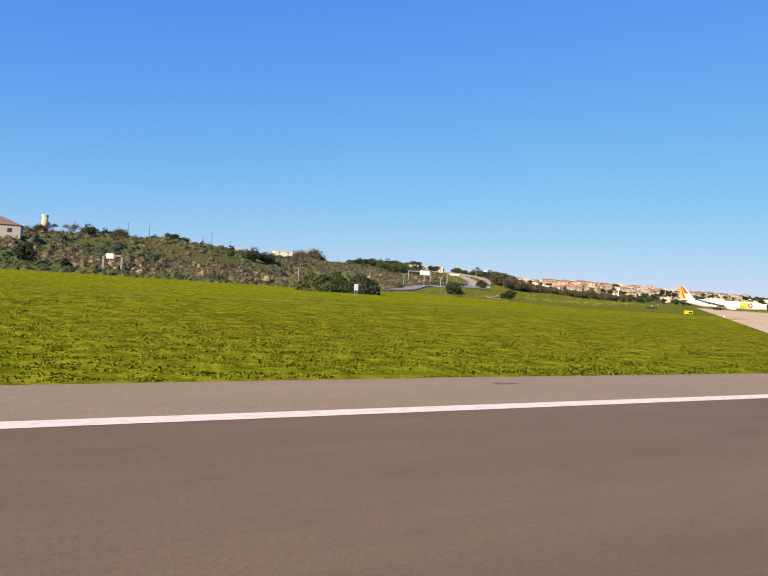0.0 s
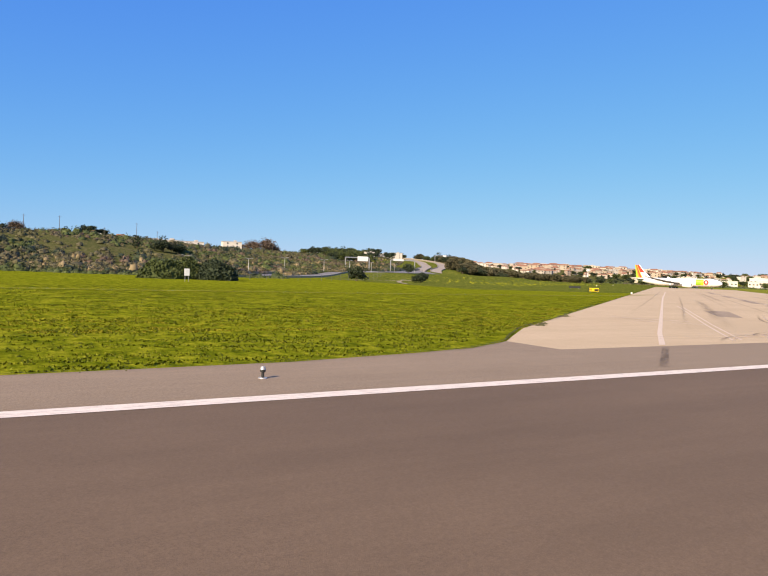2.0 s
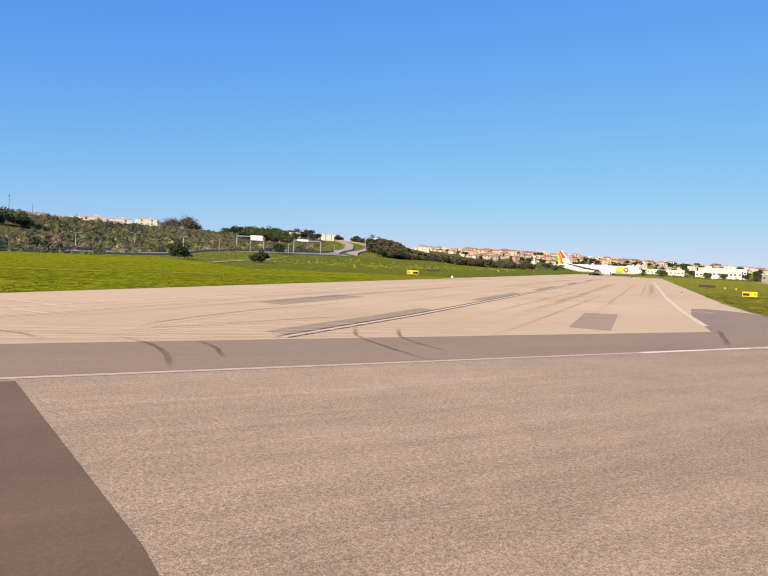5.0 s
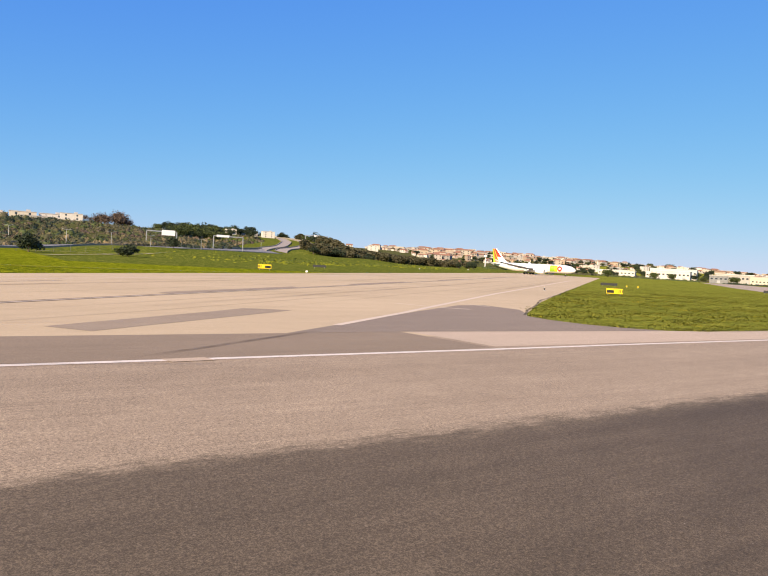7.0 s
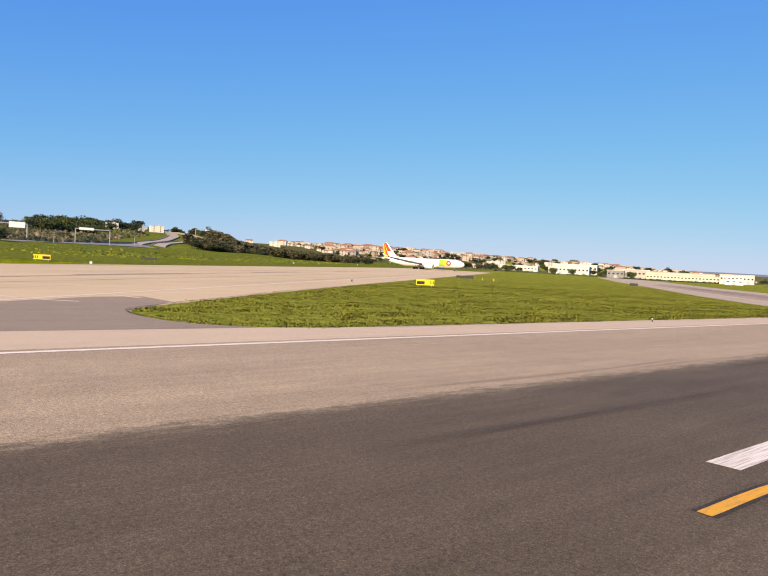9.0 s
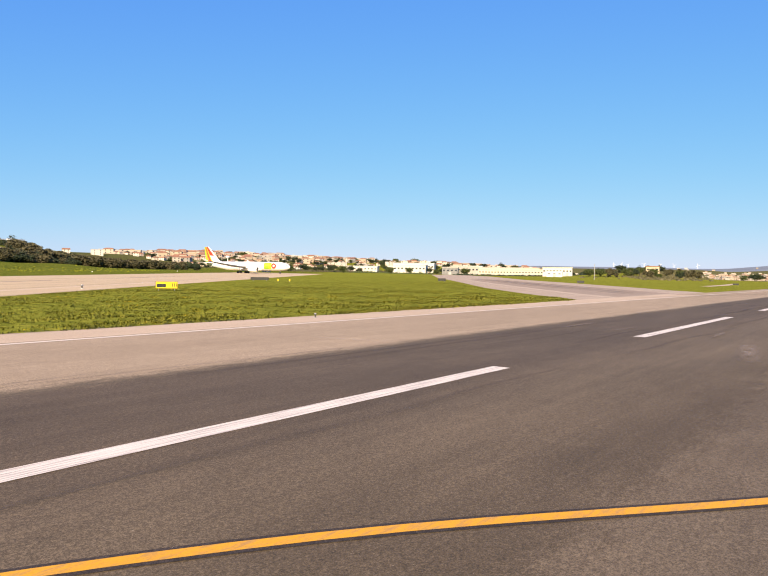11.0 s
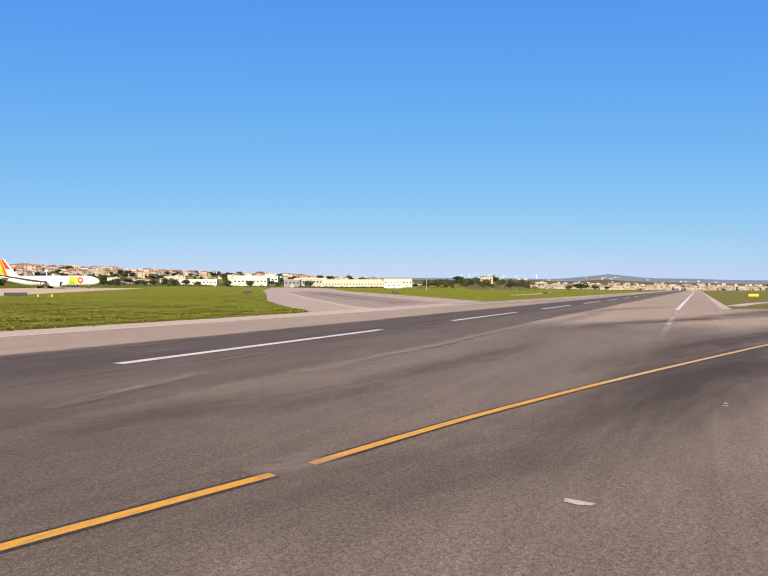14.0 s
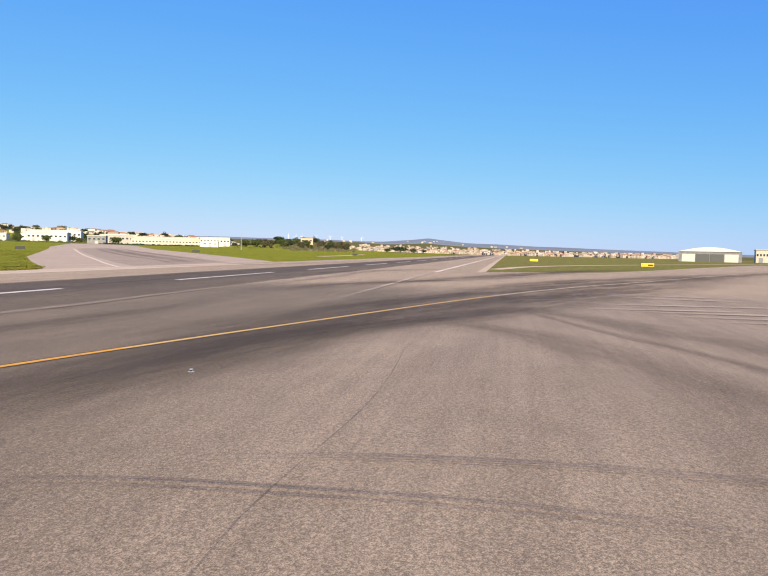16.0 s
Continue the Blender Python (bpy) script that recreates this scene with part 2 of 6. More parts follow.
def land(x, y):
    z = field(x, y)
    foot, top, up = interp(x, HILL_X, HILL_FOOT), interp(x, HILL_X, HILL_TOP), interp(x, HILL_X, HILL_UP)
    if y > foot:
        z += up * smooth01((y - foot) / (top - foot)) + 0.9 * noise.noise((x * 0.02, y * 0.02, 3.1)) * smooth01((y - foot) / 60)
    # a grassy swell before the motorway
    s = min(1.0, max(0.0, ((x - 222) * 208 + (y - 280) * 160) / (208 ** 2 + 160 ** 2)))
    z += 3.4 * math.exp(-(math.hypot(x - 222 - 208 * s, y - 280 - 160 * s) / 28) ** 2)
    z += 4.5 * math.exp(-((x - 415) / 60) ** 2 - ((y - 560) / 60) ** 2)
    z += 9.0 * math.exp(-((x - 1130) / 120) ** 2 - ((y - 255) / 75) ** 2)
    # the bare flank that carries the motorway ramps
    if 425 < y < 760:
        off = abs(x - interp(y, (450, 520, 580, 650, 760), (358, 410, 434, 452, 470)))
        k = smooth01((58 - off) / 34) * smooth01((y - 425) / 30) * smooth01((760 - y) / 70)
        z += k * (interp(y, (450, 520, 550, 600, 650, 760), (11.8, 17.6, 20.6, 24.7, 27.6, 29.0)) - z)
    far = math.hypot(x - 200, y)
    if far > 1800:
        ang = math.degrees(math.atan2(y, x - 200))
        k = smooth01((far - 1800) / 2400)
        ridge = interp(ang, (-60, -24, -12, -8, -3, 0, 3, 5, 6.2, 7.5, 10, 13, 17, 24, 40, 60), (10, 20, 33, 42, 50, 57, 66, 78, 88, 78, 62, 62, 66, 70, 60, 50))
        z += k * (ridge - z) + 4 * k * noise.noise((x * 0.004, y * 0.004, 0.5))
    return z


def scrub_from(x):
    """Where the mown meadow gives way to scrub."""
    if 318 < x < 492:
        return 900.0
    return interp(x, HILL_X, HILL_FOOT) + interp(x, (140, 235, 400, 480, 600), (6, 72, 92, 60, 30))


def axis_values(lo, hi, dense_lo, dense_hi, step, grow):
    v = [dense_lo + step * i for i in range(int((dense_hi - dense_lo) / step) + 1)]
    s, d = v[-1], step
    while s < hi:
        d *= grow
        s += d
        v.append(s)
    s, d = v[0], step
    while s > lo:
        d *= grow
        s -= d
        v.insert(0, s)
    return v


def make_ground():
    xs = axis_values(-4500, 4900, -160, 560, 12, 1.12)
    ys = axis_values(-4500, 4800, 45 - 12 * 12, 45 + 12 * 52, 12, 1.12)
    nx, ny = len(xs), len(ys)
    verts = [(x, y, land(x, y)) for y in ys for x in xs]
    faces, mats = [], []
    for j in range(ny - 1):
        for i in range(nx - 1):
            faces.append((j * nx + i, j * nx + i + 1, (j + 1) * nx + i + 1, (j + 1) * nx + i))
            cx, cy = (xs[i] + xs[i + 1]) / 2, (ys[j] + ys[j + 1]) / 2
            foot = interp(cx, HILL_X, HILL_FOOT)
            far = math.hypot(cx - 200, cy)
            island = 0.6004 * (cx - 97.5) - 0.7997 * (cy - 44) > 40 and cx > 150 and cy > 0
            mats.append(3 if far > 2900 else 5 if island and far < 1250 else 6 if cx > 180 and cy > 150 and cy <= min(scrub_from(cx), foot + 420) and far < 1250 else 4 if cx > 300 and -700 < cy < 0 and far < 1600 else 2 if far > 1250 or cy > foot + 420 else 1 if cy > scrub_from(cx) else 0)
    me = bpy.data.meshes.new("ground")
    me.from_pydata(verts, [], faces)
    for m in (M_GRASS, M_SCRUB, M_FAR, M_MOUNT_HAZE, M_GRASS_DRY, M_GRASS_ISLAND, M_GRASS_SWELL):
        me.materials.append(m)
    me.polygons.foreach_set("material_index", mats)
    me.polygons.foreach_set("use_smooth", [True] * len(faces))
    return tagged(new("ground", me), "green airfield meadow rising to scrub slopes and far hills", "ground", kind="structure")


make_ground()


def sheet(name, pts, lift, mat, label="", kind="structure", category="pavement"):
    """A paved or painted sheet laid on the airfield."""
    bm = bmesh.new()
    f = bm.faces.new([bm.verts.new((x, y, 0)) for x, y in pts])
    f.normal_update()
    bmesh.ops.triangulate(bm, faces=bm.faces[:])
    bmesh.ops.bisect_plane(bm, geom=bm.verts[:] + bm.edges[:] + bm.faces[:], plane_co=(0, 45, 0), plane_no=(0, 1, 0))
    bmesh.ops.recalc_face_normals(bm, faces=bm.faces[:])
    for v in bm.verts:
        v.co.z = field(v.co.x, v.co.y) + lift
    if sum(f.normal.z for f in bm.faces) < 0:
        bmesh.ops.reverse_faces(bm, faces=bm.faces[:])
    ob = new(name, mesh_of(name, bm, mat))
    return tagged(ob, label, category, kind=kind)


def ribbon_pts(line, w):
    left, right = [], []
    for i, p in enumerate(line):
        a, b = Vector(line[max(0, i - 1)]), Vector(line[min(len(line) - 1, i + 1)])
        d = (b - a).normalized()
        n = Vector((-d.y, d.x)) * w / 2
        left.append(tuple(Vector(p) + n))
        right.append(tuple(Vector(p) - n))
    return left + right[::-1]


def ribbon(name, line, w, lift, mat, label="", category="marking", kind="structure"):
    return sheet(name, ribbon_pts(line, w), lift, mat, label, kind, category)


def curve(pts, n=6):
    """A smooth line through the given points."""
    out = []
    for i in range(len(pts) - 1):
        p0, p1, p2, p3 = (Vector(pts[max(0, min(len(pts) - 1, i + k))]) for k in (-1, 0, 1, 2))
        for s in range(n):
            t = s / n
            out.append(tuple(0.5 * (2 * p1 + (p2 - p0) * t + (2 * p0 - 5 * p1 + 4 * p2 - p3) * t * t + (3 * p1 - p0 - 3 * p2 + p3) * t ** 3)))
    return out + [tuple(pts[-1])]


# ---- pavements ----
U = Vector((math.cos(radians(36.9)), math.sin(radians(36.9))))   # along the crossing strip
N = Vector((U.y, -U.x))                                          # to its right side
CROSS0 = Vector((97.5, 44.0))                                    # on its left edge


def cross(s, n):
    p = CROSS0 + U * s + N * n
    return (p.x, p.y)


sheet("runway", [(-900, -29), (3300, -29), (3300, 28.3), (87, 28.3), (40, 28.3), (22, 27.8), (-900, 27.6)], 0.010, M_ASPH_OLD, "worn brown-grey asphalt runway", category="runway")
sheet("exit_apron", [(150, -29), (357, -29), (357, -30.6), (365, -42), (377, -55), (405, -69), (470, -97), (620, -166), (600, -190), (420, -150), (300, -120), (150, -80)], 0.010, M_ASPH_OLD, "worn asphalt exit taxiway", category="taxiway")
sheet("runway_resurfaced", [(-900, -22.4), (120.6, -22.4), (120.6, 8), (119.6, 21.6), (-900, 21.6)], 0.016, M_ASPH_DARK, "darker resurfaced asphalt lane", category="runway")
sheet("shoulder_grey", [(-900, 22.4), (88.0, 22.4), (88.0, 30.4), (88.1, 35.0), (83.4, 32.2), (79, 30.9), (72, 29.3), (62, 28.6), (40, 28.4), (22, 27.8), (-900, 27.6)], 0.016, M_SHOULDER, "grey asphalt runway shoulder", category="shoulder")
sheet("shoulder_pale", [(357, -30.6), (3300, -30.6), (3300, -29), (357, -29)], 0.012, M_SHOULDER_PALE, "pale paved edge of the runway beside the grass", category="shoulder")
sheet("shoulder_grey", [(88.0, 22.4), (172, 22.4), (178.8, 23), (178.0, 30.6), (88.0, 30.4)], 0.016, M_SHOULDER, "grey asphalt runway shoulder", category="shoulder")
sheet("shoulder_pale", [(179.3, 23.2), (370, 22.6), (370, 29.5), (216, 27.8), (209, 28.2), (205, 29.0), (178.7, 30.6)], 0.016, M_SHOULDER_PALE, "pale pinkish paved runway shoulder", category="shoulder")
sheet("crossing_strip", [(88.0, 28.3), (217, 28.0), (209, 28.3), (205, 29.2), (202.2, 31.6), (200.9, 34.5), (200.7, 38.5), (201.8, 42.5), (205, 45.6), cross(112, 62), cross(150, 61.5), cross(560, 60), cross(560, 0), cross(0, 0), (91.5, 38.3), (88.1, 35.0)], 0.012, M_CONCRETE, "pale concrete crossing strip", category="taxiway")
sheet("crossing_wedge", [(170.0, 30.62), (178.7, 30.62), (204.8, 29.05), (202.1, 31.5), (200.8, 34.5), (200.6, 38.5), (201.7, 42.5), (204.8, 45.6), (207.9, 49.6), (207.4, 55.0), (202.8, 54.3), (191.3, 46.6)], 0.020, M_PATCH, "grey asphalt fillet beside the strip", category="taxiway")
sheet("side_taxiway", [(310, 28.1), (404, 28.3), (414, 33.5), (432, 45), (452, 58), (486, 84), (530, 118), (606, 178), (930, 390), (850, 410), (560, 215), (497, 168), (430, 120), (372, 79), (345, 56.5), (319, 33.5)], 0.012, M_SIDE, "pale asphalt side taxiway", category="taxiway")

ribbon("edge_line", [(-900, 22), (118.6, 22)], 0.78, 0.024, M_WHITE_LINE, "white runway edge line")
ribbon("edge_line", [(118.6, 22.1), (150, 22.1)], 0.35, 0.024, M_FAINT_LINE, "faded runway edge line")
ribbon("edge_line", [(150, 22.1), (178, 22.2), (190, 22.4), (3300, 22.4)], 0.45, 0.024, M_WHITE_LINE, "white runway edge line")
ribbon("edge_line", [(347, -22.0), (3300, -21.8)], 0.7, 0.024, M_WHITE_LINE, "white runway edge line")
for k in range(24):
    ribbon("centre_dash", [(200 + 48 * k, 0.2 if k < 2 else 0.0), (229.5 + 48 * k, 0.2 if k < 2 else 0.0)], 0.75, 0.024, M_DASH_LINE, "white runway centre dash", category="marking")
YEL = curve([(196.5, -0.95), (200.5, -1.2), (206, -2.6), (212, -6.0), (218, -10.9), (221.2, -13.2), (224.4, -14.6), (227.6, -15.55), (230.2, -16.2), (236, -17.8), (244.5, -19.9), (259.5, -24.5), (285, -33.2), (308, -43), (324, -51.6), (388, -83.8), (470, -128)])
for run in ([p for p in YEL if p[0] < 234.0] + [(235.2, -17.62)], [(236.2, -17.88)] + [p for p in YEL if p[0] > 237.5]):
    ribbon("taxi_line_border", run, 0.48, 0.022, M_CRACK, "black border of the taxi line")
    for x0, x1, mat, lift, lab in ((0, 252, M_YELLOW_LINE, 0.026, "yellow taxi guide line"), (244, 285, M_YELLOW_WORN, 0.0252, "worn yellow taxi guide line"), (277, 600, M_YELLOW_PALE, 0.0244, "faded cream taxi guide line")):
        piece = [p for p in run if x0 < p[0] <= x1]
        if len(piece) > 1:
            ribbon("taxi_line", piece, 0.28, lift, mat, lab)


def stain_material(name, col, strength, soft=0.45, scale=(0.12, 1.0)):
    """A stain with soft, broken edges: it lets the pavement under it show through."""
    m, nt, b = material(name)
    uv = nt.nodes.new("ShaderNodeUVMap")
    uv.uv_map = "UVMap"
    sep = nt.nodes.new("ShaderNodeSeparateXYZ")
    nt.links.new(uv.outputs[0], sep.inputs[0])
    a = ramp_range(nt, sep.outputs[1], 0.0, soft)
    c = ramp_range(nt, sep.outputs[1], 1.0, 1.0 - soft)
    f = tex_noise(nt, 1.0, 5, 0.7, (scale[0], scale[1], 1), "UV")
    br = ramp_range(nt, f, 0.28, 0.62)
    fade = nt.nodes.new("ShaderNodeUVMap")
    fade.uv_map = "Fade"
    fsep = nt.nodes.new("ShaderNodeSeparateXYZ")
    nt.links.new(fade.outputs[0], fsep.inputs[0])
    out = None
    for v in (a, c, br, fsep.outputs[0]):
        k = nt.nodes.new("ShaderNodeMath")
        k.operation = "MULTIPLY"
        nt.links.new(v, k.inputs[0])
        if out is None:
            k.inputs[1].default_value = strength
        else:
            nt.links.new(out, k.inputs[1])
        out = k.outputs[0]
    b.inputs["Base Color"].default_value = (*col, 1)
    b.inputs["Roughness"].default_value = 0.85
    b.inputs["Specular IOR Level"].default_value = 0.2
    nt.links.new(out, b.inputs["Alpha"])
    return m


M_RUBBER_WIDE = stain_material("rubber_zone", (0.080, 0.061, 0.043), 0.62, 0.5, (0.03, 2.0))
M_SWEEP = stain_material("turning_sweep", (0.10, 0.078, 0.056), 0.36, 0.5, (0.04, 1.2))
M_RUBBER_SOFT = stain_material("rubber_stain_faint", (0.07, 0.055, 0.045), 0.24, 0.5, (0.06, 2.0))
M_TYRE = stain_material("tyre_mark", (0.06, 0.047, 0.04), 0.42, 0.25, (0.3, 1.0))
M_PALE = stain_material("pale_scuff", (0.32, 0.255, 0.19), 0.55, 0.5, (0.5, 3.0))
M_GROOVE = stain_material("pale_stripe", (0.50, 0.42, 0.32), 0.75, 0.3, (0.2, 0.5))
M_CRACKED = stain_material("sealed_crack", (0.05, 0.04, 0.034), 0.36, 0.25, (0.6, 0.6))
M_STREAK_PALE = stain_material("pale_tyre_streak", (0.70, 0.56, 0.39), 0.6, 0.4, (0.15, 1.0))
M_TURF = stain_material("turf_edge_soil", (0.055, 0.050, 0.020), 0.75, 0.3, (0.25, 0.3))
M_TRACK = stain_material("worn_grass_track", (0.32, 0.31, 0.02), 0.55, 0.5, (0.12, 2.0))
M_FOOTPATH = stain_material("bare_earth_path", (0.45, 0.38, 0.22), 0.95, 0.2, (0.1, 0.1))
STAIN_LIFT = [0.030]


def stain(line, w, mat, label, name="stain", w2=None, wobble=0.0, ground=field, under=None):
    """A soft-edged streak along a line, from width w to width w2."""
    STAIN_LIFT[0] += 0.0006
    lift = under or STAIN_LIFT[0]
    n = len(line)
    verts, faces, uvs, fades = [], [], [], []
    run = 0.0
    for i, p in enumerate(line):
        a, b = Vector(line[max(0, i - 1)]), Vector(line[min(n - 1, i + 1)])
        d = (b - a).normalized()
        ww = w + ((w2 if w2 is not None else w) - w) * i / max(1, n - 1)
        end = min(i, n - 1 - i)
        fades.append(smooth01(end / (0.3 * n)) if n > 8 else 0.35 + 0.65 * min(1.0, end / 1.5) if n > 4 else 1.0)
        q = Vector((-d.y, d.x)) * ww / 2
        off = Vector((-d.y, d.x)) * wobble * noise.noise((p[0] * 0.13, p[1] * 0.13, 7.7))
        if i:
            run += (Vector(p) - Vector(line[i - 1])).length
        for side in (1, -1):
            c = Vector(p) + off + q * side
            verts.append((c.x, c.y, ground(c.x, c.y) + lift))
            uvs.append((run, 0.5 + 0.5 * side))
    for i in range(n - 1):
        faces.append((2 * i + 1, 2 * i + 3, 2 * i + 2, 2 * i))
    me = bpy.data.meshes.new(name)
    me.from_pydata(verts, [], faces)
    lay = me.uv_layers.new(name="UVMap")
    for lp in me.loops:
        lay.data[lp.index].uv = uvs[lp.vertex_index]
    lay = me.uv_layers.new(name="Fade")
    for lp in me.loops:
        lay.data[lp.index].uv = (fades[lp.vertex_index // 2], 0.5)
    me.materials.append(mat)
    return tagged(new(name, me), label, "stain", kind="structure")


def straight(a, b, n=12):
    return [(a[0] + (b[0] - a[0]) * i / n, a[1] + (b[1] - a[1]) * i / n) for i in range(n + 1)]


# centre joint of the crossing strip with its patches
for n0, w in ((30.75, 0.24), (31.5, 0.2)):
    ribbon("joint", [cross(20.5, n0), cross(110, n0 - 0.7), cross(330, n0 - 3.0)], w, 0.025, M_SEAM, "dark sealed joint in the concrete")
ribbon("stripe", [cross(20.5, 31.12), cross(110, 30.42), cross(330, 28.1)], 0.34, 0.024, M_STRIP_LINE, "pale rim between the joint's two seams")
for s0, s1, n0 in ((22, 51, 28.85), (71, 101, 28.5), (121, 154, 28.2), (183, 214, 27.6), (250, 290, 27.0)):
    sheet("patch", [cross(s0, n0 + 0.3), cross(s0 + 2, n0), cross(s1, n0 - 0.1), cross(s1 - 1.5, n0 + 1.55), cross(s0, n0 + 1.7)], 0.022, M_REPAIR, "grey asphalt repair patch in concrete", category="patch")
sheet("patch", [(140.4, 55.8), (154.4, 67.6), (157.2, 65.2), (141.8, 53.4)], 0.022, M_REPAIR, "grey asphalt repair patch in concrete", category="patch")
sheet("patch", [(157.9, 34.8), (159.8, 32.3), (178.0, 46.4), (174.3, 47.8)], 0.022, M_REPAIR, "grey asphalt repair patch in concrete", category="patch")
for n0, a, b in ((6, 10, 300), (12, 0, 180), (20, 60, 320), (44, 40, 280), (48, 100, 330), (35, 30, 160), (40, 20, 120), (24, 20, 200)):
    stain(straight(cross(a, n0), cross(b, n0 + 1.5), 24), 0.7, M_RUBBER_SOFT, "faint dark streak along the concrete strip", "streak", wobble=0.2)
for n0, a, b in ((16, 10, 140), (38, 30, 260), (22, 90, 300), (50, 110, 300)):
    stain(straight(cross(a, n0), cross(b, n0 + 0.8), 24), 2.2, M_RUBBER_SOFT, "broad faint streak along the concrete strip", "streak", wobble=0.3)
ribbon("strip_edge_line", [cross(57, 54.3), cross(85, 53.5), cross(127, 52.7), cross(330, 52.4)], 0.6, 0.026, M_STRIP_LINE, "pale edge line of the concrete strip")
ribbon("strip_edge_line", [(97.0, 30.9), cross(3, 9.9), cross(130, 9.1), cross(260, 9.2)], 0.36, 0.026, M_STRIP_LINE, "pale edge line of the concrete strip")
for dn in (0.0, 0.6):
    ribbon("strip_edge_line", [cross(dn, 14.7 + dn), cross(75, 11.9 + dn)], 0.16, 0.026, M_STRIP_LINE, "thin pale double line on the concrete strip")
for a, b in (((120.3, 55.3), (124.7, 48.8)), ((118.6, 50.6), (119.6, 48.2)), ((120.4, 47.7), (122.4, 45.1)), ((197.4, 51.2), (200.2, 49.2)), ((194.9, 55.4), (196.8, 52.5)), ((205.1, 56.6), (206.6, 53.0))):
    ribbon("short_mark", [a, b], 0.42, 0.028, M_STRIP_LINE, "short pale painted mark on the pavement")
# old tyre arcs on the strip mouth
for k in range(11):
    y0 = 31.0 + 0.62 * k
    stain(curve([(94 + 4 * k, y0 + 5), (106 + 3.4 * k, y0 + 2.2), (122 + 2.6 * k, y0 + 0.5), (150 + 2 * k, y0)], 8), 0.4, (M_RUBBER_SOFT, M_STREAK_PALE)[k % 2], "old curved tyre mark on the concrete", "tyre_mark")
for k, pts in enumerate(([(126.2, 36.4), (128.0, 39.4), (134.9, 46.2), (142.7, 51.9), (156, 60)], [(124.6, 34.6), (127.4, 36.4), (131.6, 38.3), (139.6, 42.0), (152, 47)], [(111.5, 33.4), (114.5, 35.6), (117.8, 36.6), (120.2, 34.6), (121.2, 31.0)], [(103, 31), (110, 34.5), (120, 35.0), (128, 32.0)])):
    stain(curve(pts, 8), 0.35, M_TYRE, "dark curved tyre mark", "tyre_mark")
    stain(curve([(x + 0.5, y - 0.5) for x, y in pts], 8), 0.45, M_STREAK_PALE, "pale curved tyre mark", "tyre_mark")
for pts in ([(124.2, 33.2), (125.3, 29.5), (125.2, 26.0), (124.4, 22.4)], [(127.6, 31.0), (127.8, 28.0), (127.2, 24.6)], [(140.2, 36.9), (137.2, 31.5), (136.2, 26.5), (135.6, 20.6)], [(142.6, 35.5), (139.4, 30.0), (138.4, 24.0)]):
    stain(curve(pts, 8), 0.34, M_TYRE, "dark curved tyre mark over the shoulder", "tyre_mark")
stain(straight((87.0, 23.2), (95.6, 29.6), 7), 0.5, M_TYRE, "dark diagonal joint on the shoulder", "joint")
stain(straight((159, 22.4), (173.5, 32.2)), 0.5, M_TYRE, "dark diagonal joint on the shoulder", "joint")
stain(straight((148, 24), (165, 20), 8), 0.5, M_RUBBER_SOFT, "faint tyre mark", "tyre_mark")
# paving seam along the resurfaced lane and broken spots on its end
stain(straight((-60, 7.9), (121, 7.9), 60), 0.09, M_CRACKED, "thin dark paving seam", "joint", wobble=0.12)
# streaks along the runway
rs = random.Random(5)
for k in range(26):
    y0, x0 = rs.uniform(-3, 11), rs.uniform(192, 330)
    stain(straight((x0, y0), (x0 + rs.uniform(12, 48), y0 + rs.uniform(-0.8, 0.4)), 14), rs.uniform(0.3, 0.9), M_RUBBER_SOFT, "dark rubber streak along the runway", "streak", wobble=0.5)
for k in range(10):
    y0, x0 = rs.uniform(-5, 12), rs.uniform(232, 300)
    stain(straight((x0, y0), (x0 + rs.uniform(2, 6), y0 + rs.uniform(-0.5, 0.3)), 6), rs.uniform(0.3, 0.9), M_PALE, "pale scuff on the asphalt", "scuff")
stain(straight((238, -7.5), (247, -6.0), 6), 1.4, M_PALE, "pale scuffed patch on the asphalt", "scuff")
stain(straight((234.9, -17.2), (237.0, -18.2), 6), 2.4, M_PALE, "pale scuffed patch across the taxi line", "scuff")
sheet("paint_patch", [(236.12, -23.04), (236.08, -23.3), (236.04, -23.56), (235.9, -23.52), (235.84, -23.3), (235.92, -23.06)], 0.027, M_FAINT_LINE, "small white paint patch on the asphalt", category="marking")
stain(curve([(226, -14.5), (233, -18), (241, -21.5), (252, -24), (264, -27.5)], 8), 9.0, M_SWEEP, "dark worn sweep beside the exit line", "rubber_sweep", 7.0, under=0.0191)
stain(curve([(232, -8), (238, -11), (246, -13.5), (262, -15), (285, -14)], 8), 7.0, M_SWEEP, "dark worn sweep towards the exit", "rubber_sweep", 5.0, under=0.0202)
# dark sweep that follows the exit line, tyre arcs, cracks and grooves on the exit
stain(curve([(247, -22.6), (262, -27.0), (285, -34), (318, -49), (388, -86), (470, -130)], 8), 9.0, M_RUBBER_WIDE, "dark rubber zone along the exit line", "rubber_sweep", 16, under=0.0136)
stain(curve([(234, -22.5), (243, -23.6), (250, -24.6), (259, -27), (271, -33), (288, -40.5), (320, -57), (400, -97)], 8), 4.5, M_RUBBER_WIDE, "dark rubber zone inside the exit curve", "rubber_sweep", 15, under=0.0128)
stain(straight((200, -9.5), (248, -12), 20), 16.0, M_SWEEP, "broad worn zone along the lane", "rubber_sweep", under=0.0121)
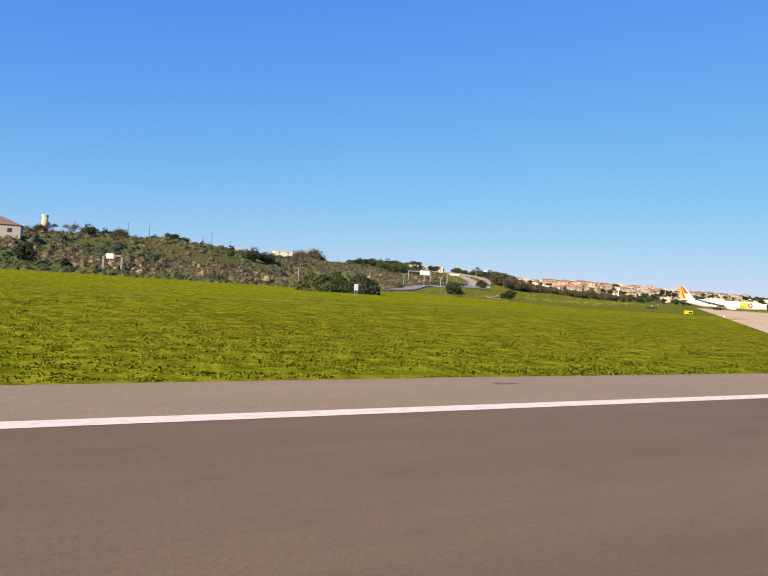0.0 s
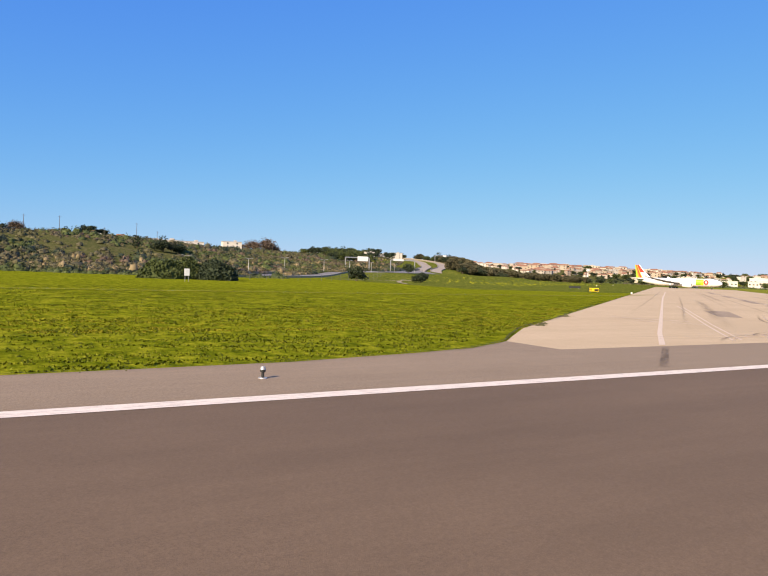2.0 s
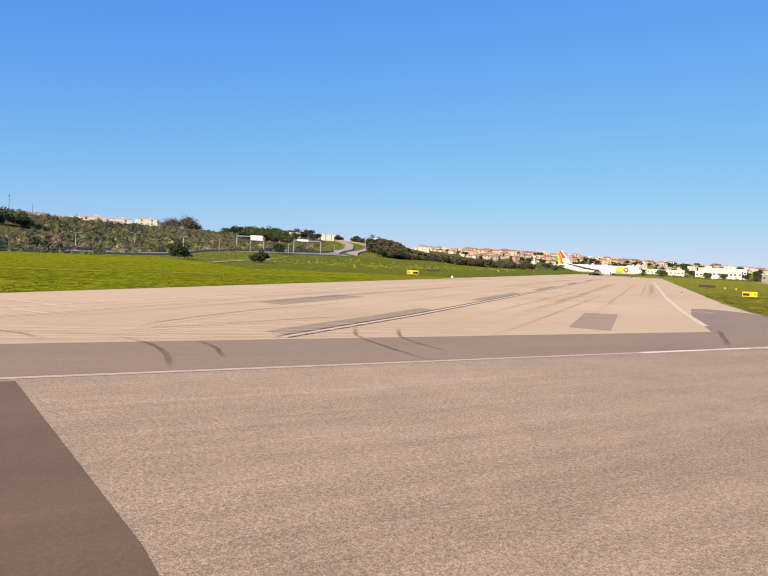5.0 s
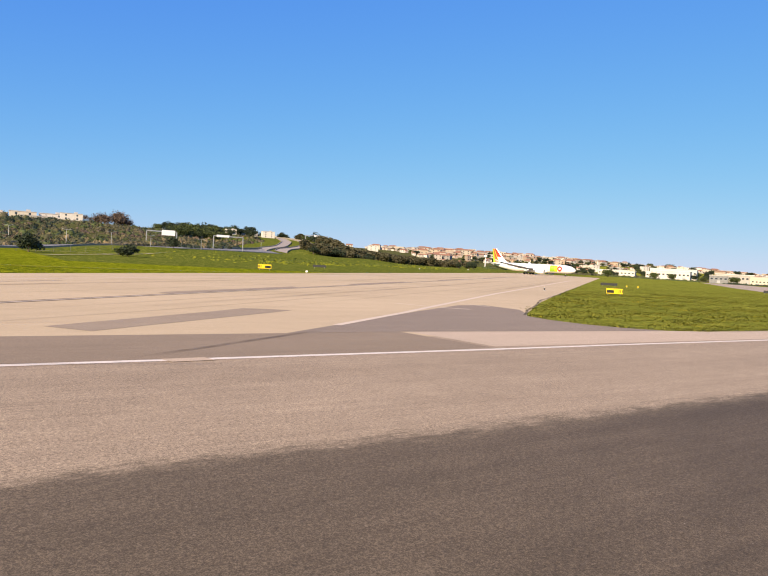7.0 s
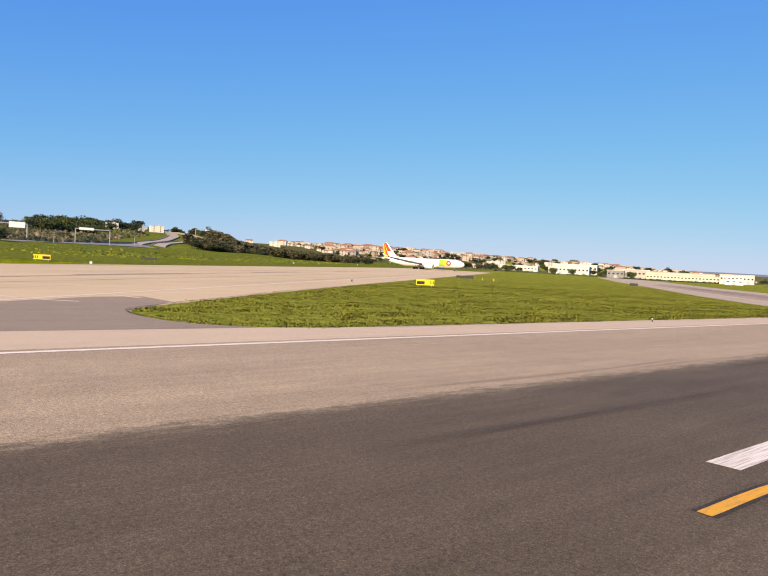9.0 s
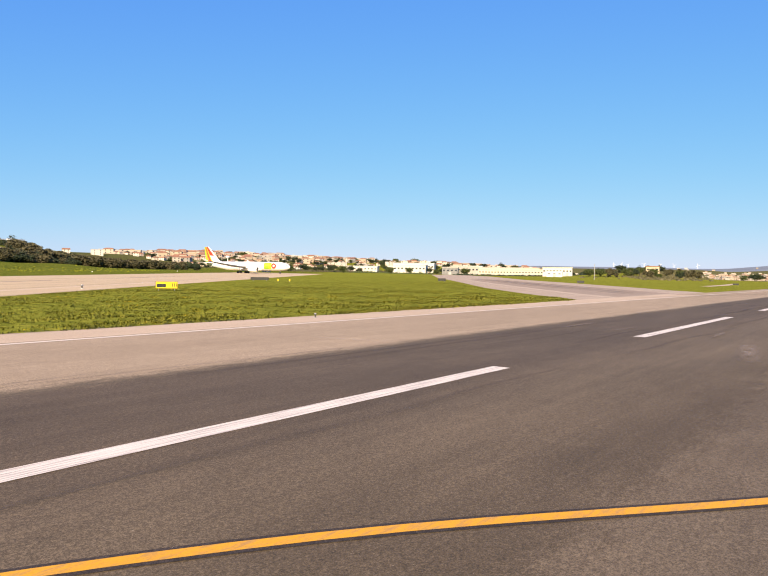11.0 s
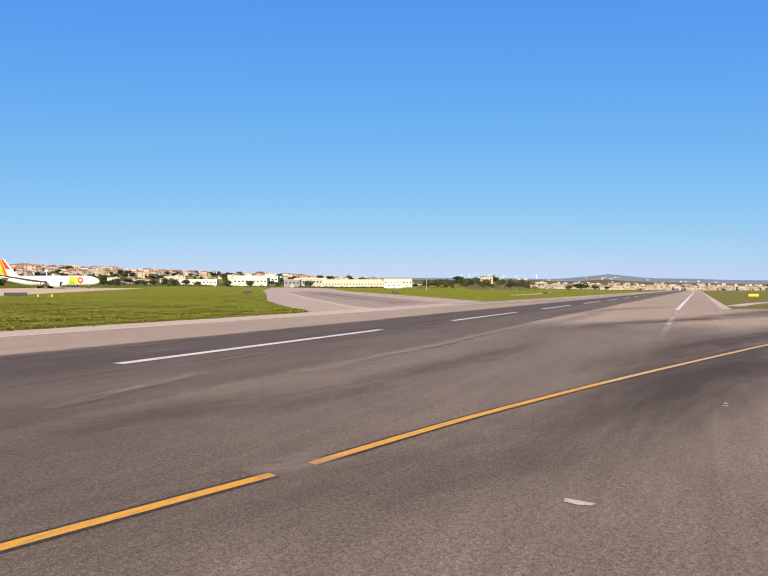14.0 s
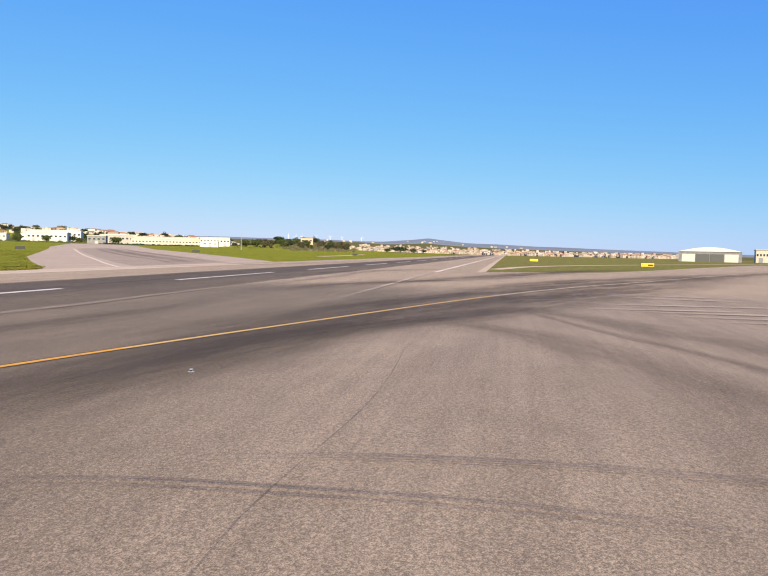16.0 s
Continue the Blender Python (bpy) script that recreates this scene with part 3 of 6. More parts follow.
stain(curve([(250, -20.5), (270, -25), (292, -32), (330, -48), (400, -88)], 8), 8.0, M_RUBBER_WIDE, "dark rubber zone along the exit line", "rubber_sweep", 12, under=0.0147)
stain(curve([(276, -12), (300, -19), (330, -32), (370, -46), (430, -72)], 8), 9.0, M_RUBBER_WIDE, "dark rubber band across the exit mouth", "rubber_sweep", 14, under=0.0158)
stain(curve([(276, -35.5), (271, -37.4), (264.4, -40.9), (257.3, -44.2), (246, -50)], 8), 4.5, M_SWEEP, "soft dark turning sweep on the exit", "rubber_sweep", 7.5, under=0.0169)
stain(curve([(268, -31.0), (263.3, -32.5), (258.8, -35.9), (253.3, -38.6), (246.5, -40.4), (238, -41)], 8), 4.5, M_SWEEP, "soft dark turning sweep on the exit", "rubber_sweep", 7.0, under=0.0180)
stain(curve([(274, -35), (263, -38.6), (255, -41.8), (246, -44.5)], 8), 1.0, M_SWEEP, "soft dark turning sweep on the exit", "rubber_sweep", 2.0, under=0.0191)
stain(curve([(300, -5), (335, -9), (362, -18), (372, -27)], 8), 7, M_RUBBER_SOFT, "dark sweep across the runway", "rubber_sweep", 9)
stain(curve([(330, 26), (352, 23), (400, 14), (460, 8)], 8), 6, M_RUBBER_SOFT, "dark sweep from the side taxiway", "rubber_sweep", 4)
for dx, w in ((0.0, 0.15), (-0.28, 0.10)):
    stain(curve([(238.5 + dx, -26.7), (239.1 + dx, -28.7), (239.4 + dx, -31.4), (239.5 + dx, -34.7), (239.1 + dx, -39)], 8), w, M_TYRE, "thin curved tyre mark", "tyre_mark")
for dx, w in ((0.0, 0.15), (-0.25, 0.09)):
    stain(curve([(240.3 + dx, -29.4), (241.1 + dx, -32.0), (241.5 + dx, -35.5), (241.4 + dx, -38.6), (240.6 + dx, -46)], 8), w, M_TYRE, "thin curved tyre mark", "tyre_mark")
stain(straight((230, -31.5), (259.2, -31.25), 40), 0.045, M_CRACKED, "thin dark crack in the asphalt", "crack", wobble=0.7)
stain(straight((248.6, -29.2), (250.6, -33.4), 8), 0.05, M_CRACKED, "thin dark crack in the asphalt", "crack", wobble=0.2)
for k, (a, c) in enumerate((((293.2, -41.8), (291.0, -56)), ((289.0, -42.5), (287.1, -54.8)), ((279.5, -38.6), (281.5, -58)), ((275.0, -38.2), (276.8, -51.2)), ((273.8, -41.0), (274.6, -56)), ((271.5, -43.0), (271.0, -56)), ((268.8, -45.5), (268.3, -55)))):
    stain(straight(a, c, 10), 0.9, M_GROOVE, "pale worn stripe on the asphalt", "stripe")
for k, w in ((0.2, 3.0), (1.6, 8.0), (3.4, 4.0)):
    stain(curve([(345 + 9 * k, 26 + 1.5 * k), (378 + 9 * k, 48 + 2 * k), (420 + 10 * k, 84 + 2 * k), (500 + 10 * k, 145 + 2 * k), (600 + 10 * k, 215 + 2 * k)], 8), w, M_SWEEP, "dark streak along the side taxiway", "streak", w * 1.5)
sheet("side_taxiway_lane", [(338, 30.5), (374, 60), (423, 98), (522, 172), (585, 200), (520, 140), (462, 92), (418, 56), (384, 32)], 0.017, M_SIDE_LANE, "browner worn lane of the side taxiway", category="taxiway")
ribbon("side_taxi_line", curve([(331, 29), (345, 40), (369, 58.5), (420, 98), (520, 172)], 6), 0.6, 0.028, M_STRIP_LINE, "faded line on the side taxiway")
# bare soil where the turf meets the pavement
edge_run = [(-60, 27.75), (-20, 27.75), (22, 27.85), (40, 28.45), (62, 28.65), (72, 29.35), (79, 30.95), (83.4, 32.3), (88.1, 35.1), (91.5, 38.4), (97.5, 44.1)] + [cross(12 * k, -0.15) for k in range(1, 30)]
stain(curve(edge_run, 5), 0.34, M_TURF, "dark soil edge of the turf", "turf_edge", wobble=0.4)
tip_run = [cross(300 - 14 * k, 62.0 - 0.03 * k) for k in range(14)] + [(205.1, 45.7), (201.9, 42.5), (200.8, 38.5), (201.0, 34.5), (202.3, 31.7), (205, 29.2), (209, 28.4), (216, 28.0)] + [(216 + 8 * k, 28.0 + 0.07 * k) for k in range(1, 13)]
stain(curve(tip_run, 5), 0.4, M_TURF, "dark soil edge of the turf island", "turf_edge", wobble=0.5)
stain(straight((270, -22.8), (362, -21.9), 30), 0.8, M_GROOVE, "worn white runway edge line", "edge_line")
stain(straight((246, -10.2), (292, -10.2), 20), 1.1, M_PALE, "pale worn streak beside the dark lane", "streak", wobble=0.6)
stain(straight((284, -12.0), (360, -11.0), 24), 4.0, M_PALE, "pale worn zone beside the dark lane", "streak", wobble=0.8)
stain(straight((233.0, 13.8), (234.2, 9.1), 6), 0.3, M_STREAK_PALE, "pale cross seam in the asphalt", "joint")
# tracks in the meadow
stain(curve([(-20, 101), (60, 100), (150, 112), (210, 128), (250, 150)], 10), 6.5, M_TRACK, "worn pale track through the meadow", "track")
stain(curve([(173, 181), (180, 196), (190, 216), (203, 236), (214, 250)], 8), 2.4, M_FOOTPATH, "bare pale footpath in the meadow", "path", ground=lambda x, y: land(x, y) + 0.15)
stain(curve([(168, 228), (186, 240), (206, 238), (232, 262)], 8), 1.8, M_FOOTPATH, "bare pale footpath in the meadow", "path", ground=lambda x, y: land(x, y) + 0.15)
ribbon("perimeter_path", curve([(380, -31.5), (470, -60), (700, -190), (820, -260)], 6), 3.5, 0.018, M_SHOULDER_PALE, "pale service road beyond the exit", category="road")
ribbon("perimeter_path", [(560, 60), (640, 66), (760, 80)], 5.0, 0.05, M_SHOULDER_PALE, "pale service road in the grass", category="road")


# ---- materials of the things ----
M_WHITE_PAINT = plain("white_aircraft_paint", (0.80, 0.80, 0.79), 0.3, var=0.03)
M_LIME = plain("lime_paint", (0.26, 0.46, 0.03), 0.35, var=0.06)
M_RED = plain("red_paint", (0.62, 0.05, 0.03), 0.35, var=0.06)
M_ORANGE = plain("orange_paint", (0.72, 0.24, 0.03), 0.35, var=0.06)
M_YELLOW = plain("yellow_sign_face", (0.80, 0.56, 0.02), 0.45, var=0.06)
M_BLACK = plain("black_paint", (0.015, 0.015, 0.015), 0.5, var=0.2)
M_GREYMETAL = plain("grey_metal", (0.34, 0.35, 0.36), 0.45, 0.6)
# grey wing, darkened so its colour carries the shade of the underside
M_WING_SHADED = plain("wing_shaded_grey", (0.10, 0.11, 0.12), 0.4, var=0.06)
M_STEEL = plain("galvanised_steel", (0.42, 0.42, 0.41), 0.5, 0.5)
M_WHITE_BOARD = plain("white_sign_board", (0.80, 0.80, 0.78), 0.5, var=0.05)
M_DARKBACK = plain("dark_sign_back", (0.022, 0.024, 0.022), 0.6, var=0.2)
M_TYRERUBBER = plain("tyre_rubber", (0.02, 0.02, 0.02), 0.8)
M_BARK = plain("bark", (0.11, 0.08, 0.055), 0.9, var=0.35, scale=2.0)
M_BOARDPOLE = plain("weathered_pole", (0.10, 0.085, 0.07), 0.9, var=0.2)
m, nt, b = material("window_glass")
b.inputs["Base Color"].default_value = (0.03, 0.04, 0.05, 1)
b.inputs["Roughness"].default_value = 0.08
M_GLASS = m


def leaves(name, a, b_, c):
    """Foliage: tint from bush to bush and from tree to tree, and a little from leaf to leaf."""
    m, nt, b = material(name)
    g = nt.nodes.new("ShaderNodeNewGeometry")
    oi = nt.nodes.new("ShaderNodeObjectInfo")
    clump = tex_noise(nt, 0.22, 3, 0.6)
    col = ramp(nt, clump, [(0.36, a), (0.5, b_), (0.64, c)])
    col = mix(nt, 0.22, col, ramp(nt, g.outputs["Random Per Island"], [(0.0, a), (1.0, c)]))
    col = mix(nt, 0.25, col, ramp(nt, oi.outputs["Random"], [(0, a), (1, c)]))
    nt.links.new(col, b.inputs["Base Color"])
    b.inputs["Roughness"].default_value = 0.75
    b.inputs["Specular IOR Level"].default_value = 0.2
    return m


M_LEAF = leaves("leaves_green", (0.040, 0.058, 0.018), (0.066, 0.088, 0.026), (0.10, 0.12, 0.038))
M_LEAF_DARK = leaves("leaves_dark", (0.020, 0.032, 0.018), (0.034, 0.048, 0.025), (0.052, 0.068, 0.034))
M_LEAF_OLIVE = leaves("leaves_olive", (0.066, 0.069, 0.030), (0.096, 0.092, 0.042), (0.140, 0.124, 0.062))
M_LEAF_DRY = leaves("leaves_dry", (0.15, 0.120, 0.062), (0.21, 0.165, 0.085), (0.30, 0.235, 0.13))
M_LEAF_RUST = leaves("twigs_rust", (0.080, 0.058, 0.042), (0.115, 0.082, 0.058), (0.16, 0.118, 0.085))
M_LEAF_WOOD = leaves("leaves_grey_green", (0.056, 0.057, 0.030), (0.084, 0.079, 0.042), (0.125, 0.110, 0.060))
M_BLADE = leaves("grass_blades", (0.104, 0.135, 0.0066), (0.178, 0.204, 0.009), (0.28, 0.272, 0.016))
M_BLADE_PALE = leaves("island_blades", (0.120, 0.140, 0.016), (0.205, 0.218, 0.024), (0.31, 0.295, 0.04))
M_LEAF_FRESH = leaves("fresh_growth", (0.060, 0.085, 0.010), (0.105, 0.130, 0.014), (0.17, 0.18, 0.022))
M_FLOWER = leaves("yellow_flowers", (0.25, 0.225, 0.012), (0.33, 0.28, 0.013), (0.42, 0.34, 0.02))


def leaf_mesh(name, centres, size, mat, rng, flat=0.6, slim=0.45):
    """Small folded leaf clumps at the given centres, as one mesh."""
    n = len(centres)
    d1 = rng.normal(size=(n, 3))
    d1[:, 2] *= flat
    d1 /= np.linalg.norm(d1, axis=1)[:, None]
    d2 = np.cross(d1, rng.normal(size=(n, 3)))
    d2 /= np.linalg.norm(d2, axis=1)[:, None]
    s = (size * rng.uniform(0.6, 1.4, n))[:, None]
    a = centres - d1 * s * 0.5
    b = centres + d2 * s * slim
    c = centres + d1 * s * 0.5
    d = centres - d2 * s * slim + np.cross(d1, d2) * s * 0.25
    v = np.stack([a, b, c, d], 1).reshape(-1, 3)
    me = bpy.data.meshes.new(name)
    me.vertices.add(4 * n)
    me.vertices.foreach_set("co", v.ravel())
    me.loops.add(4 * n)
    me.loops.foreach_set("vertex_index", np.arange(4 * n))
    me.polygons.add(n)
    me.polygons.foreach_set("loop_start", np.arange(n) * 4)
    me.update(calc_edges=True)
    me.materials.append(mat)
    return me


def crown_centres(rng, w, h, z0, clumps, per, squash=1.0):
    """Leaf places in many overlapping clumps, with gaps between them."""
    out = []
    for _ in range(clumps):
        u = rng.normal(size=3)
        u /= np.linalg.norm(u)
        r = rng.uniform(0.35, 0.95)
        c = np.array([u[0] * w / 2 * r, u[1] * w / 2 * r, z0 + h / 2 + u[2] * h / 2 * r * squash])
        rad = rng.uniform(0.14, 0.26) * w
        p = rng.normal(size=(per, 3))
        p /= np.linalg.norm(p, axis=1)[:, None]
        p *= rad * rng.uniform(0.55, 1.0, (per, 1))
        p[:, 2] *= 0.75
        out.append(c + p)
    return np.concatenate(out)


def make_tree(name, w, h, trunk, mat, seed, leaf=0.5, clumps=26, per=60, label="", category="tree"):
    """Tapered trunk with limbs and a ragged crown."""
    rng = np.random.default_rng(seed)
    e = empty(name, pose(0, 0, 0), label, category)
    bm = bmesh.new()
    top = trunk + (h - trunk) * 0.45
    bend = rng.uniform(-0.06, 0.06, 2) * h
    tube(bm, (0, 0, -0.3), (bend[0] * 0.5, bend[1] * 0.5, trunk), 0.035 * h + 0.05, 0.025 * h + 0.03, 8)
    tube(bm, (bend[0] * 0.5, bend[1] * 0.5, trunk), (bend[0], bend[1], top), 0.025 * h + 0.03, 0.012 * h, 7)
    for k in range(6):
        a = k * 1.05 + rng.uniform(0, 0.6)
        z = trunk + (top - trunk) * rng.uniform(0.0, 0.8)
        tube(bm, (bend[0] * 0.6, bend[1] * 0.6, z), (math.cos(a) * w * 0.36, math.sin(a) * w * 0.36, z + (h - trunk) * rng.uniform(0.15, 0.4)), 0.013 * h, 0.004 * h, 5)
    part("trunk", bm, M_BARK, e)
    pts = crown_centres(rng, w, h - trunk, trunk, clumps, per)
    cr = new("crown", leaf_mesh("crown", pts, leaf, mat, rng))
    cr.parent = e
    return e


def make_bare_tree(name, w, h, seed, label):
    """A leafless tree of forking branches and a haze of twigs."""
    rng = random.Random(seed)
    e = empty(name, pose(0, 0, 0), label, "tree")
    bm = bmesh.new()
    tips = []

    def grow(p, d, length, r, depth):
        q = p + d * length
        tube(bm, p, q, r, r * 0.62, 5 if depth else 7, False)
        if depth == 4:
            tips.append(q)
            return
        for _ in range(3 if depth < 3 else 2):
            nd = (d + Vector((rng.gauss(0, 0.62), rng.gauss(0, 0.62), rng.uniform(-0.05, 0.25)))).normalized()
            grow(q, nd, length * rng.uniform(0.6, 0.8), r * 0.6, depth + 1)

    grow(Vector((0, 0, -0.3)), Vector((0, 0, 1)), h * 0.27, 0.03 * h, 0)
    part("trunk", bm, M_BARK, e)
    nr = np.random.default_rng(seed)
    base = np.array([tuple(t) for t in tips])
    pts = np.repeat(base, 44, 0) + nr.normal(scale=0.075 * w, size=(len(base) * 44, 3))
    cr = new("crown", leaf_mesh("crown", pts, 0.055 * w, M_LEAF_RUST, nr, 1.0, 0.1))
    cr.parent = e
    return e


def stand(proto, x, y, h, base_h, rz=0.0, first=[None], wide=1.0, sink=0.0):
    k = h / base_h
    m = pose(x, y, land(x, y) - sink, 0, 0, rz) @ Matrix.Diagonal((k * wide, k * wide, k, 1))
    return copy_thing(proto, m)


def drop_proto(e):
    for o in (*e.children_recursive, e):
        bpy.data.objects.remove(o)


rt = random.Random(11)
round_a = make_tree("round_tree", 8, 8, 2.0, M_LEAF_DARK, 1, 0.6, 26, 60, "dark green round-crowned tree on the slope")
round_b = make_tree("broad_tree", 10, 8, 1.6, M_LEAF, 2, 0.7, 30, 60, "broad green tree on the slope")
bushy = make_tree("meadow_tree", 4.6, 4.4, 0.7, M_LEAF_DARK, 3, 0.35, 24, 70, "small dark bushy tree standing in the meadow")
wood = make_tree("wood_tree", 7, 9, 0.4, M_LEAF_WOOD, 4, 0.95, 30, 60, "grey-green tree in a dense roadside wood")
bare = make_bare_tree("bare_tree", 14, 11, 6, "large leafless reddish-brown tree on the crest")
slim = make_bare_tree("bare_tree", 5, 9, 9, "slim leafless tree on the crest")
pine = make_tree("pine_tree", 9, 7, 3.6, M_LEAF_DARK, 8, 0.6, 22, 60, "dark umbrella-shaped pine on the crest")
conifer = make_tree("cypress", 2.6, 8, 0.4, M_LEAF_DARK, 10, 0.4, 20, 50, "narrow dark cypress on the crest")

# single trees and rows
stand(bushy, 176.0, 223, 6.6, 4.4, 20, wide=1.1, sink=0.9)
stand(bushy, 204.5, 224, 5.0, 4.4, 130, wide=1.3, sink=0.8)
stand(bushy, 237.0, 284, 5.6, 4.4, 250, wide=0.95, sink=0.4)
stand(bushy, 25, 236, 8.0, 4.4, 70, wide=0.75)
stand(bushy, 36, 232, 4.0, 4.4, 10)
for x, y, h in ((530, 428, 6.5), (543, 437, 6.0), (521, 431, 4.6), (552, 446, 4.2)):
    stand(bushy, x, y, h, 4.4, rt.uniform(0, 360))
for x, y, h, pr, bh in (
        (128, 331, 8.5, round_a, 8), (136, 335, 7.0, round_a, 8), (116, 331, 9.0, conifer, 8), (104, 342, 6.5, conifer, 8),
        (52, 343, 6.5, round_a, 8), (60, 350, 5, round_a, 8), (104, 416, 6.5, pine, 7), (112, 420, 5, pine, 7), (91, 400, 4.0, round_a, 8),
        (471, 597, 11.5, round_a, 8), (365, 557, 8.0, round_a, 8), (383, 553, 9.0, pine, 7), (357, 560, 6, round_a, 8),
        (284, 632, 23, bare, 11), (276, 634, 19, bare, 11), (258, 638, 17, slim, 9), (292, 628, 14, bare, 11), (268, 640, 9, slim, 9),
        (43, 334, 9, slim, 9), (36, 338, 8, slim, 9), (66, 352, 8, bare, 11), (31, 330, 6, bare, 11)):
    stand(pr, x, y, h, bh, rt.uniform(0, 360), sink=0.2 * h, wide=1.15)
for k in range(20):
    f = k / 19
    x = 300 + 50 * f + rt.uniform(-6, 6)
    y = 490 + 60 * f + rt.uniform(-16, 16)
    stand(rt.choice((round_b, round_a, round_b)), x, y, rt.uniform(6, 9.5), 8, rt.uniform(0, 360), wide=1.2, sink=1.6)
for k in range(34):
    f = k / 33
    stand(rt.choice((round_a, round_a, round_b, pine)), 318 + 74 * f + rt.uniform(-5, 5), 598 + rt.uniform(-25, 15), rt.uniform(6, 10), 8, rt.uniform(0, 360), wide=1.2, sink=1.2)
stand(round_a, 446, 547, 9.5, 8, 40, wide=1.2, sink=1.0)
stand(round_a, 452, 556, 8.0, 8, 140, wide=1.1, sink=1.0)
stand(pine, 418, 642, 10.0, 7, 0, sink=1.0)
for k in range(14):
    stand(rt.choice((round_a, pine, conifer)), rt.uniform(400, 520), rt.uniform(690, 730), rt.uniform(4, 7.5), 8, rt.uniform(0, 360), sink=0.6)
for k in range(40):
    f = k / 39
    stand(rt.choice((wood, wood, round_a)), 392 + 70 * f + rt.uniform(-6, 10), 448 + 46 * f + rt.uniform(-8, 22), rt.uniform(7, 10.5), 9, rt.uniform(0, 360), wide=1.3, sink=0.8)
for k in range(26):
    x, y = rt.uniform(462, 530), rt.uniform(560, 690)
    stand(rt.choice((round_a, round_b, wood)), x, y, rt.uniform(5, 9), 8, rt.uniform(0, 360), wide=1.2, sink=1.0)
for k in range(96):
    f = k / 95
    x = 428 + 142 * f + rt.uniform(-4, 4)
    y = 520 + 18 * math.sin(f * 2) - 40 * f + rt.uniform(-14, 20)
    stand(wood, x + 14, y, rt.uniform(9, 12.5) * (1.15 - 0.4 * f), 9, rt.uniform(0, 360), wide=1.3, sink=0.8)
for k in range(46):
    x, y = rt.uniform(640, 1180), rt.uniform(430, 640)
    stand(rt.choice((round_a, round_b, pine)), x, y, rt.uniform(4.5, 9), 8, rt.uniform(0, 360))
for k in range(44):
    x, y = rt.uniform(980, 1210), rt.uniform(170, 300)
    stand(rt.choice((round_b, wood, round_a)), x, y, rt.uniform(6, 12), 8.5, rt.uniform(0, 360))
for k in range(30):
    x, y = rt.uniform(1300, 2300), rt.uniform(120, 620)
    stand(rt.choice((round_b, round_a)), x, y, rt.uniform(7, 13), 8, rt.uniform(0, 360), wide=1.4)
for k in range(60):
    a, d = radians(rt.uniform(17, 36)), rt.uniform(900, 1300)
    x, y = 228 + d * math.cos(a), -30 + d * math.sin(a)
    stand(rt.choice((round_a, pine, round_b)), x, y, rt.uniform(6, 11), 8, rt.uniform(0, 360), wide=1.2)
for k in range(150):
    f, d = rt.uniform(0, 1), rt.uniform(0, 1)
    stand(rt.choice((round_a, round_b, round_a, pine)), 680 + 560 * f, 632 + 20 * f + 170 * d, rt.uniform(3.5, 6.5), 8, rt.uniform(0, 360), wide=1.35)
for k in range(110):
    f = rt.uniform(0, 1)
    stand(rt.choice((round_a, round_b, pine)), 770 + 330 * f, 585 - 60 * f + rt.uniform(-20, 150), rt.uniform(4, 7.5), 8, rt.uniform(0, 360), wide=1.2)
for pr in (round_a, round_b, bushy, wood, bare, slim, pine, conifer):
    drop_proto(pr)


def make_bush(name, x, y, wx, wy, h, rz, mat, seed, label, leaf=0.55, count=3600):
    """A dense rounded bush: a woody heart and a thick uneven coat of leaves."""
    rng = np.random.default_rng(seed)
    e = empty(name, pose(x, y, land(x, y), 0, 0, rz), label, "bush")
    bm = bmesh.new()
    bmesh.ops.create_icosphere(bm, subdivisions=3, radius=1)
    for v in bm.verts:
        k = 0.84 + 0.12 * noise.noise(v.co * 2.5 + Vector((seed, 0, 0)))
        v.co = Vector((v.co.x * wx / 2 * k, v.co.y * wy / 2 * k, max(-0.05, v.co.z) * h * k))
    part("woody_core", bm, mat, e, smooth=True)
    u = rng.normal(size=(count, 3))
    u /= np.linalg.norm(u, axis=1)[:, None]
    u[:, 2] = np.abs(u[:, 2])
    k = np.array([0.86 + 0.16 * noise.noise(Vector(p) * 2.5 + Vector((seed, 0, 0))) + 0.1 * noise.noise(Vector(p) * 7) for p in u])
    pts = u * (k * rng.uniform(0.93, 1.05, count))[:, None] * np.array([wx / 2, wy / 2, h])
    cr = new("foliage", leaf_mesh("foliage", pts, leaf, mat, rng))
    cr.parent = e
    return e


make_bush("hedge_bush", 97.5, 178.5, 15, 9, 5.2, 0, M_LEAF, 51, "broad green hedge bush at the meadow's end")
make_bush("hedge_bush", 103.5, 180, 10, 8, 5.8, 20, M_LEAF, 52, "tall green hedge bush at the meadow's end")
# dark leaves here carry the shade on the hedge's right-hand side
make_bush("hedge_bush", 110.2, 175.5, 11.5, 9, 5.6, -15, M_LEAF_DARK, 53, "smooth rounded bush at the meadow's end, very dark for the hedge's shaded side")


